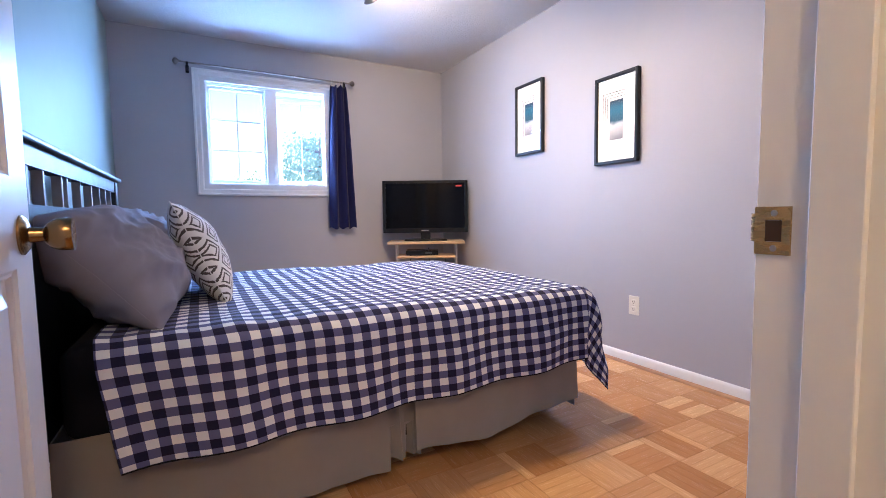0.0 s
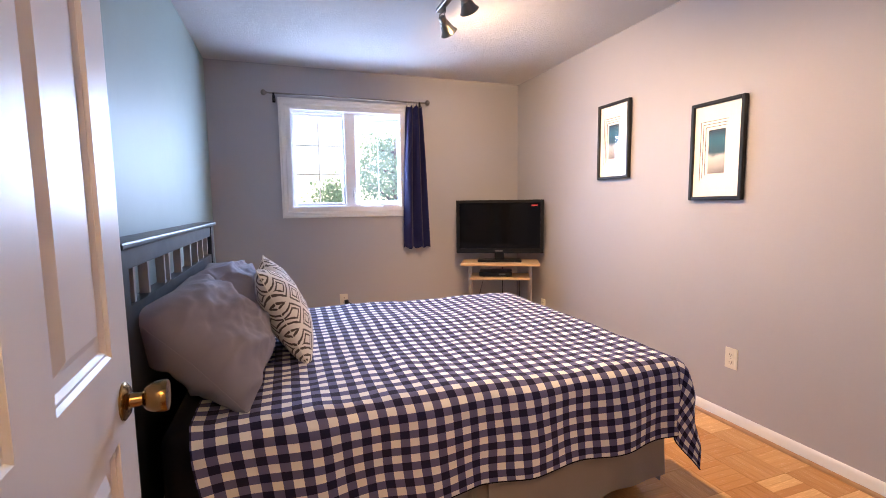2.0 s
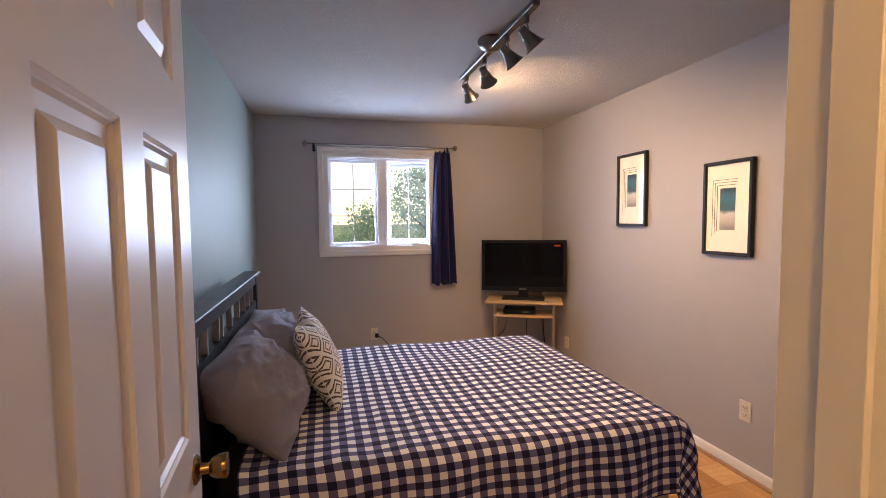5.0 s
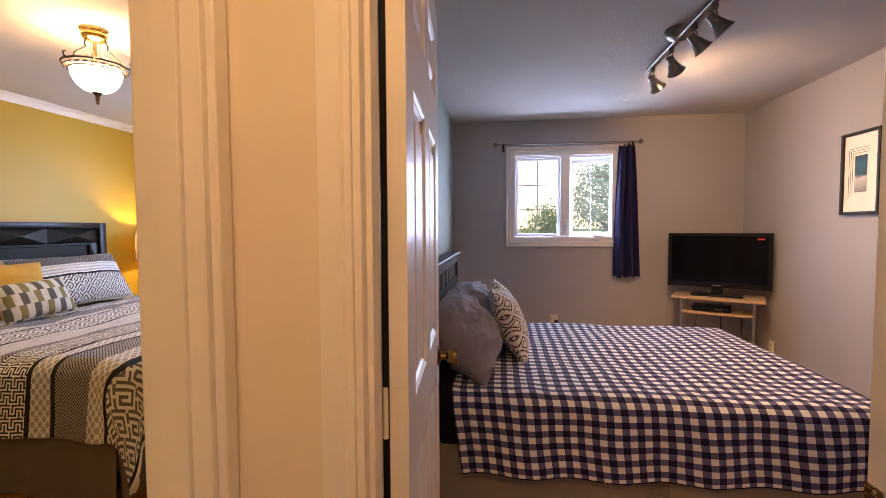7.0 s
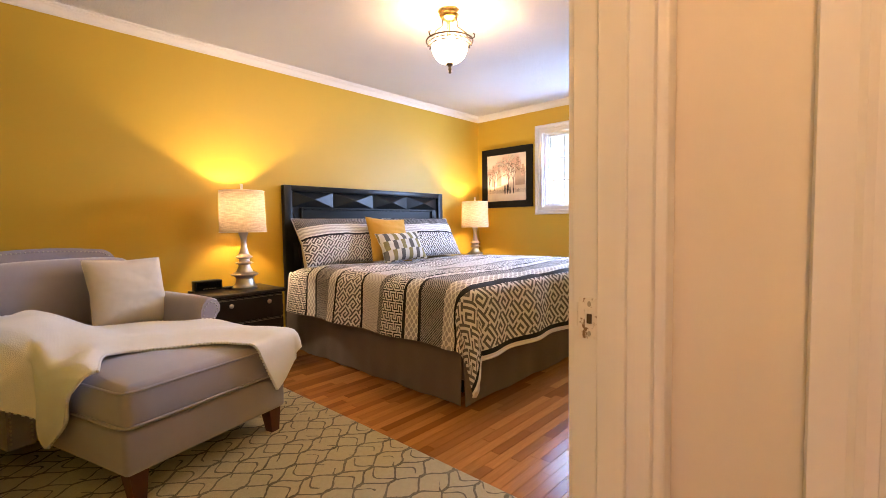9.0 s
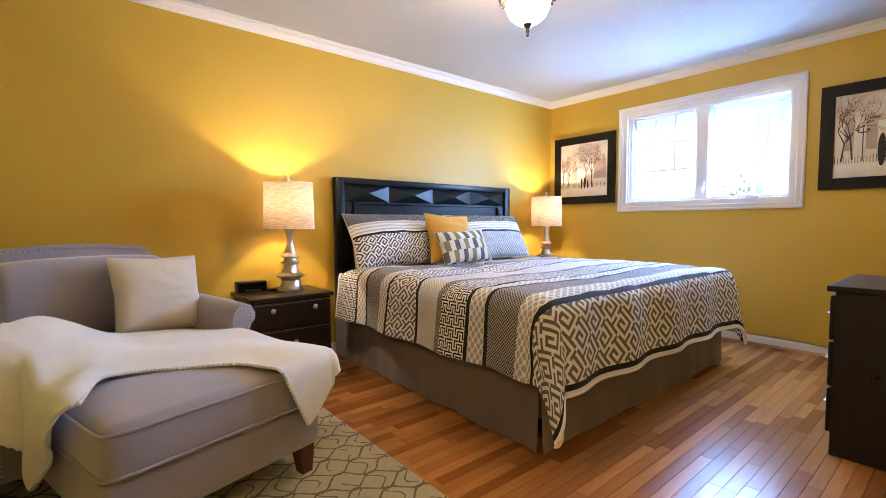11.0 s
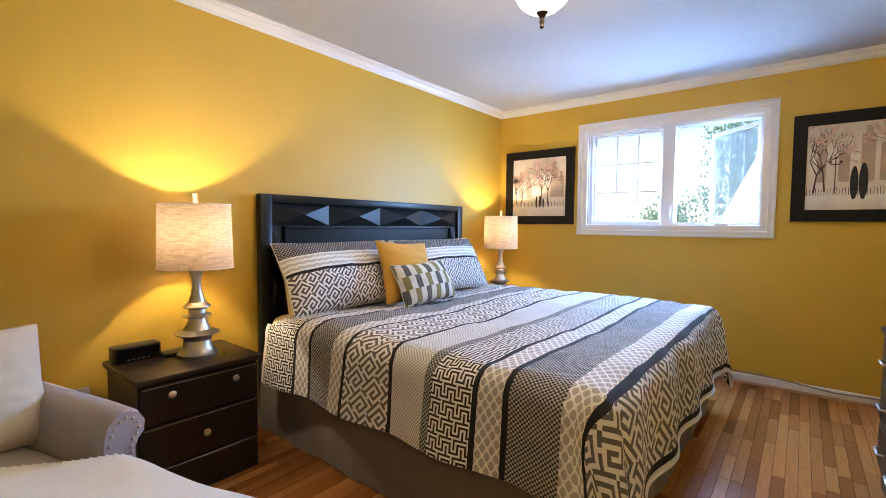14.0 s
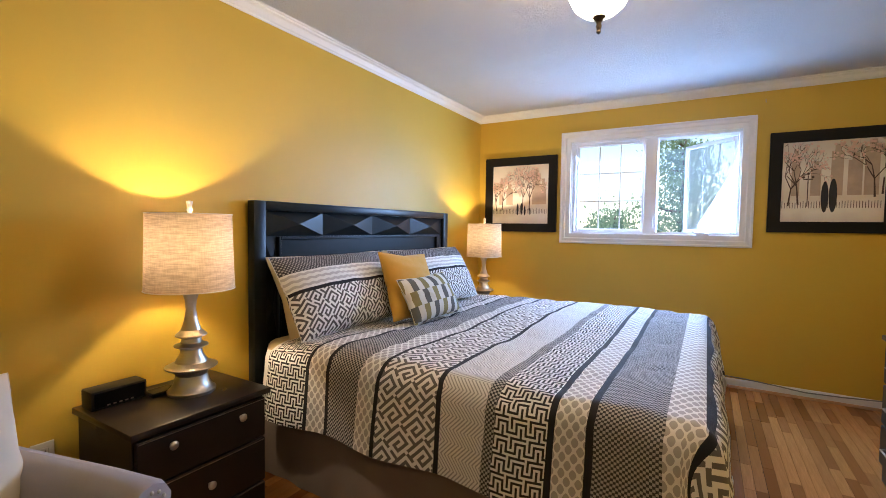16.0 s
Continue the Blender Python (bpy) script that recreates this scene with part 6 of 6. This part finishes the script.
def street_picture(name, x0, x1, z0, z1, towers, trees, walkers, seed, label, post=None):
    rnd = random.Random(seed)
    cx, cz = (x0 + x1) / 2, (z0 + z1) / 2
    W, Hh, F = (x1 - x0) / 2, (z1 - z0) / 2, 0.082
    ob = thing(name, pose(cx, YN - 0.003, cz), label, "picture", "street scene pictures")
    for nm, pts in (("frame_side", ((-W, -Hh), (-W + F, -Hh + F), (-W + F, Hh - F), (-W, Hh))), ("frame_side", ((W, -Hh), (W, Hh), (W - F, Hh - F), (W - F, -Hh + F))),
                    ("frame_side", ((-W, -Hh), (W, -Hh), (W - F, -Hh + F), (-W + F, -Hh + F))), ("frame_side", ((-W, Hh), (-W + F, Hh - F), (W - F, Hh - F), (W, Hh)))):
        fb = bmesh.new()
        a = [fb.verts.new((x, -0.028, z)) for x, z in pts]
        b = [fb.verts.new((x, 0, z)) for x, z in pts]
        fb.faces.new(a)
        fb.faces.new(b[::-1])
        for i in range(4):
            fb.faces.new((a[i], b[i], b[(i + 1) % 4], a[(i + 1) % 4]))
        part(nm, fb, M_FRAME, ob)
    w, h = W - F, Hh - F
    part("canvas", boxes((-w, w, -0.016, -0.004, -h, h)), M_CANVAS, ob, "painted street scene in browns and cream")
    for x, ww, hh in towers:
        tw = bmesh.new()
        box(tw, x - ww, x + ww, -0.0166, -0.0155, -h * 0.35, hh)
        box(tw, x - ww * 0.5, x + ww * 0.5, -0.0168, -0.0155, hh, min(h * 0.97, hh + 0.05))
        part("painted_tower", tw, M_TOWER, ob)
    fence = bmesh.new()
    k = int(2 * w / 0.016)
    for i in range(k):
        x = -w + 0.008 + i * 0.016
        box(fence, x - 0.0018, x + 0.0018, -0.0176, -0.0168, -h * 0.66, -h * 0.50 + rnd.uniform(-0.008, 0.008))
    part("painted_fence", fence, M_BRANCH, ob)
    bl = bmesh.new()
    for x, base, size in trees:
        tips, tb = [], bmesh.new()
        branch(tb, (x, base), 1.57 + rnd.uniform(-0.15, 0.15), size, 0.006, 5, rnd, tips)
        for q in tips[4:]:
            if rnd.random() < 0.6 and abs(q[0]) < w - 0.01 and abs(q[1]) < h - 0.01:
                bmesh.ops.create_circle(bl, cap_ends=True, segments=7, radius=rnd.uniform(0.004, 0.010), matrix=Matrix.Translation((q[0] + rnd.uniform(-0.01, 0.01), -0.0186, q[1] + rnd.uniform(-0.01, 0.01))) @ Matrix.Rotation(radians(90), 4, "X"))
        tb.transform(Matrix.Translation((0, -0.0180, 0)))
        bmesh.ops.delete(tb, geom=[v for v in tb.verts if abs(v.co.x) > w - 0.002 or abs(v.co.z) > h - 0.002], context="VERTS")
        part("painted_tree", tb, M_BRANCH, ob)
    tagged(part("painted_blossom", bl, M_BLOSSOM, ob), kind="stuff")
    ink = bmesh.new()
    for x, z, s in walkers:
        bmesh.ops.create_circle(ink, cap_ends=True, segments=16, radius=1.0, matrix=Matrix.Translation((x, -0.0192, z)) @ Matrix.Rotation(radians(90), 4, "X") @ Matrix.Diagonal((0.19 * s, s, 1, 1)))
    if post is not None:
        pb = boxes((post - 0.003, post + 0.003, -0.0190, -0.0184, -h * 0.62, h * 0.16), (post - 0.028, post + 0.028, -0.0190, -0.0184, h * 0.05, h * 0.075))
        for dx, dz in ((-0.028, 0.115), (0.0, 0.20), (0.028, 0.115)):
            bmesh.ops.create_circle(pb, cap_ends=True, segments=10, radius=0.009, matrix=Matrix.Translation((post + dx, -0.0191, h * dz)) @ Matrix.Rotation(radians(90), 4, "X"))
        part("painted_street_lamp", pb, M_BRANCH, ob)
    part("painted_shapes", ink, M_INK, ob, "plain dark upright shapes")
    return ob


street_picture("street_picture", -3.117, -2.367, 1.237, 1.982, [(-0.20, 0.022, 0.12), (-0.11, 0.035, 0.06), (0.17, 0.04, 0.20), (0.24, 0.03, 0.10)], [(-0.19, -0.16, 0.10), (0.03, -0.16, 0.13), (0.10, -0.16, 0.12), (-0.25, -0.16, 0.08)],
               [(-0.02, -0.15, 0.06), (0.02, -0.145, 0.062), (0.055, -0.16, 0.05), (0.11, -0.17, 0.035)], 21, "framed street painting with bare trees, wide black frame")
street_picture("street_picture", -0.709, 0.042, 1.265, 2.026, [(-0.21, 0.025, 0.20), (0.03, 0.035, 0.22), (0.13, 0.04, 0.15), (0.22, 0.04, 0.24), (-0.09, 0.03, 0.10)], [(-0.25, -0.18, 0.13), (-0.19, -0.17, 0.14), (0.24, -0.12, 0.13), (0.28, -0.10, 0.12)],
               [(-0.035, -0.115, 0.115), (0.012, -0.105, 0.125)], 22, "framed street painting with bare trees, wide black frame", -0.135)

hook = thing("wall_hook", pose(-0.748, YN, 2.285), "small steel picture hook in the yellow wall", "hook")
part("shank", tube(bmesh.new(), [(0, 0, 0.012), (0, -0.008, 0.010), (0, -0.010, -0.010), (0, -0.016, -0.016), (0, -0.020, -0.008)], 0.0028, 6), M_NICKEL, hook, smooth=60)

cable = thing("wall_cable", pose(0, 0, 0), "grey cable lying along the baseboard", "cable")
part("cord", tube(bmesh.new(), [(-1.30, YN - 0.02, 0.088), (-1.02, YN - 0.02, 0.092), (-0.80, YN - 0.02, 0.086), (-0.60, YN - 0.022, 0.070), (-0.42, YN - 0.022, 0.052), (-0.20, YN - 0.022, 0.060), (0.02, YN - 0.022, 0.075)], 0.0045, 6), gloss("grey_cable", (0.2, 0.19, 0.18), 0.5), cable, smooth=60)
outlet("wall_outlet", Matrix.Translation((YX0, 1.575, 0.39)) @ Matrix.Rotation(radians(-90), 4, "Z"), "ivory duplex wall outlet beside the nightstand")

# dresser against the east wall
dr = thing("dresser", pose(0.15, 3.685, 0), "dark brown dresser with metal drawer pulls", "dresser")
part("body", boxes((-0.44, 0, -0.32, 0.32, 0.0, 0.725), r=0.003), M_DARKWOOD, dr)
part("top", boxes((-0.468, 0, -0.335, 0.335, 0.725, 0.75), r=0.005, seg=2), M_DARKWOOD, dr)
for i in range(3):
    z0 = 0.10 + i * 0.205
    for s in (-1, 1):
        d = part("drawer", boxes((-0.458, -0.44, min(s * 0.01, s * 0.31), max(s * 0.01, s * 0.31), z0, z0 + 0.195), r=0.004), M_DARKWOOD, dr)
        part("drawer_pull", tube(bmesh.new(), [(-0.458, s * 0.16 - 0.05, z0 + 0.10), (-0.48, s * 0.16 - 0.045, z0 + 0.10), (-0.48, s * 0.16 + 0.045, z0 + 0.10), (-0.458, s * 0.16 + 0.05, z0 + 0.10)], 0.005, 8), M_STEEL, d, "curved steel pull", smooth=50)

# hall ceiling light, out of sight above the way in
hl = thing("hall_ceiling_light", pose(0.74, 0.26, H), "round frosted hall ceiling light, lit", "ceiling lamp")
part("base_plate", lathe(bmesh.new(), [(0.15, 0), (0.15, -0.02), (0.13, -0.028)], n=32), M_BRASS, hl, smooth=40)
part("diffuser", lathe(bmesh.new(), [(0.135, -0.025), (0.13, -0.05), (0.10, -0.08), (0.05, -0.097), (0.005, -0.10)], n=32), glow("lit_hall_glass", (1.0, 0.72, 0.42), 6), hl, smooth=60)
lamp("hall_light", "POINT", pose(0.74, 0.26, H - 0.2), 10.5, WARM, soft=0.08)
for y, yaw, dip, up, watt in [(*h, u, w) for h, u, w in zip(HEADS, (22, 16, -14, -20), (17, 17, 33, 33))]:
    e = Vector((1.71, 3.20 + y, H - 0.145))
    d = Matrix.Rotation(radians(yaw), 3, "Z") @ Vector((math.cos(radians(dip + up)), 0, math.sin(radians(dip + up))))
    lamp("track_spot", "SPOT", look(e + d * 0.075, e + d), watt, (1.0, 0.70, 0.42), cone=150, blend=1.0, soft=0.03)


# ---- floor pieces, each on a shared mesh ----
def piece_mesh(name, w, l, h, mat):
    bm = boxes((-w / 2, w / 2, -l / 2, l / 2, -h, 0))
    for v in bm.verts:
        if v.co.z > -h / 2:
            v.co.x *= 1 - 0.0012 / w
            v.co.y *= 1 - 0.0012 / l
    return link_mesh(name, bm, mat)


rnd = random.Random(11)
# parquet: squares of five strips, turned from one to the next
side = 0.19


def parquet_square(turned, mat):
    bm = bmesh.new()
    for k in range(5):
        o = (k - 2) * side / 5
        a, b = side / 2 - 0.0004, side / 10 - 0.0001
        lo = [bm.verts.new((x, y, -0.006)) for x, y in ((-a, o - b), (a, o - b), (a, o + b), (-a, o + b))]
        hi = [bm.verts.new((x, y, 0)) for x, y in ((-a + 0.0006, o - b + 0.0004), (a - 0.0006, o - b + 0.0004), (a - 0.0006, o + b - 0.0004), (-a + 0.0006, o + b - 0.0004))]
        bm.faces.new(hi)
        for i in range(4):
            bm.faces.new((lo[i], lo[(i + 1) % 4], hi[(i + 1) % 4], hi[i]))
    if turned:
        bm.transform(Matrix.Rotation(radians(90), 4, "Z"))
    return link_mesh("parquet_square", bm, mat)


M_PARQ_Y = wood_piece("parquet_blocks_turned", (0.48, 0.215, 0.07), (0.74, 0.43, 0.19), "y", 0.26, 11, 0.4, 0.3)
square = (parquet_square(0, M_PARQUET), parquet_square(1, M_PARQ_Y))
near, far = [], []
for i in range(int((GX1 - 0.245) / side) + 1):
    for j in range(int((YN - 1.20) / side) + 1):
        x, y = GX1 - side * (i + 0.5), YN - side * (j + 0.5)
        if x - side / 2 < 0.10 or y - side / 2 < 1.0:
            continue
        (near if y > 1.4 else far).append((x, y, (i + j) % 2))
near.sort(key=lambda q: (q[0] - 2.6) ** 2 + (q[1] - 2.4) ** 2)
far += near[300:]
for x, y, turned in near[:300]:
    ob = new("parquet_square", square[turned])
    ob.location, ob.parent = (x, y, rnd.uniform(-0.0004, 0.0)), floor_grey


def joined(name, items, mat, parent):
    verts, faces = [], []
    for x0, x1, y0, y1 in items:
        k = len(verts)
        verts += [(x0, y0, -0.006), (x1, y0, -0.006), (x1, y1, -0.006), (x0, y1, -0.006), (x0 + 0.0006, y0 + 0.0006, 0), (x1 - 0.0006, y0 + 0.0006, 0), (x1 - 0.0006, y1 - 0.0006, 0), (x0 + 0.0006, y1 - 0.0006, 0)]
        faces += [(k + 4, k + 5, k + 6, k + 7), (k, k + 1, k + 5, k + 4), (k + 1, k + 2, k + 6, k + 5), (k + 2, k + 3, k + 7, k + 6), (k + 3, k, k + 4, k + 7)]
    me = bpy.data.meshes.new(name)
    me.from_pydata(verts, [], faces)
    me.materials.append(mat)
    ob = new(name, me)
    ob.parent = parent
    return tagged(ob, kind="stuff")


a, b = side / 2, side / 10
for kind, mat in ((0, M_PARQUET), (1, M_PARQ_Y)):
    strips = []
    for x, y, t in far:
        for k in range(5):
            o = (k - 2) * side / 5
            if t == kind:
                q = (x + o - b, x + o + b, y - a, y + a) if t else (x - a, x + a, y + o - b, y + o + b)
                q = (max(q[0], 0.246), q[1], max(q[2], 1.201), q[3])
                if q[1] - q[0] > 0.01 and q[3] - q[2] > 0.01:
                    strips.append(q)
    joined("parquet_strips", strips, mat, floor_grey)

# oak strips along y
width = 0.051
lengths = [0.28, 0.40, 0.55, 0.72, 0.95]
shared = {L: piece_mesh("floor_board", width - 0.0008, L - 0.0012, 0.006, M_WOODFLOOR) for L in lengths}
rest, close = [], []
x = YX0 + width / 2
while x < 0.245:
    y = YY0 - rnd.uniform(0, 0.5)
    while y < YN:
        L = rnd.choice(lengths)
        y1 = y + L
        if y >= YY0 and y1 <= YN:
            (close if x > -3.0 and y > 1.2 else rest).append((x, (y + y1) / 2, L))
        elif y1 > YY0 and y < YN:
            rest.append((x, (max(y, YY0) + min(y1, YN)) / 2, min(y1, YN) - max(y, YY0)))
        y = y1
    x += width
close.sort(key=lambda q: (q[0] + 0.9) ** 2 + (q[1] - 2.2) ** 2)
for x, y, L in close[:300]:
    ob = new("floor_board", shared[L])
    ob.location, ob.parent = (x, y, rnd.uniform(-0.0005, 0.0)), floor_yellow
rest += close[300:]
joined("floor_boards", [(x - width / 2 + 0.0004, min(0.245, x + width / 2 - 0.0004), y - L / 2 + 0.0006, y + L / 2 - 0.0006) for x, y, L in rest], M_WOODFLOOR, floor_yellow)
hall = []
x = 0.245 + width / 2
while x < HX1:
    y = HY0
    while y < 1.20:
        y1 = min(1.20, y + rnd.choice(lengths))
        hall.append((x - width / 2 + 0.0004, min(HX1, x + width / 2 - 0.0004), y + 0.0006, y1 - 0.0006))
        y = y1
    x += width
joined("floor_boards", hall, M_WOODFLOOR, floor_hall)
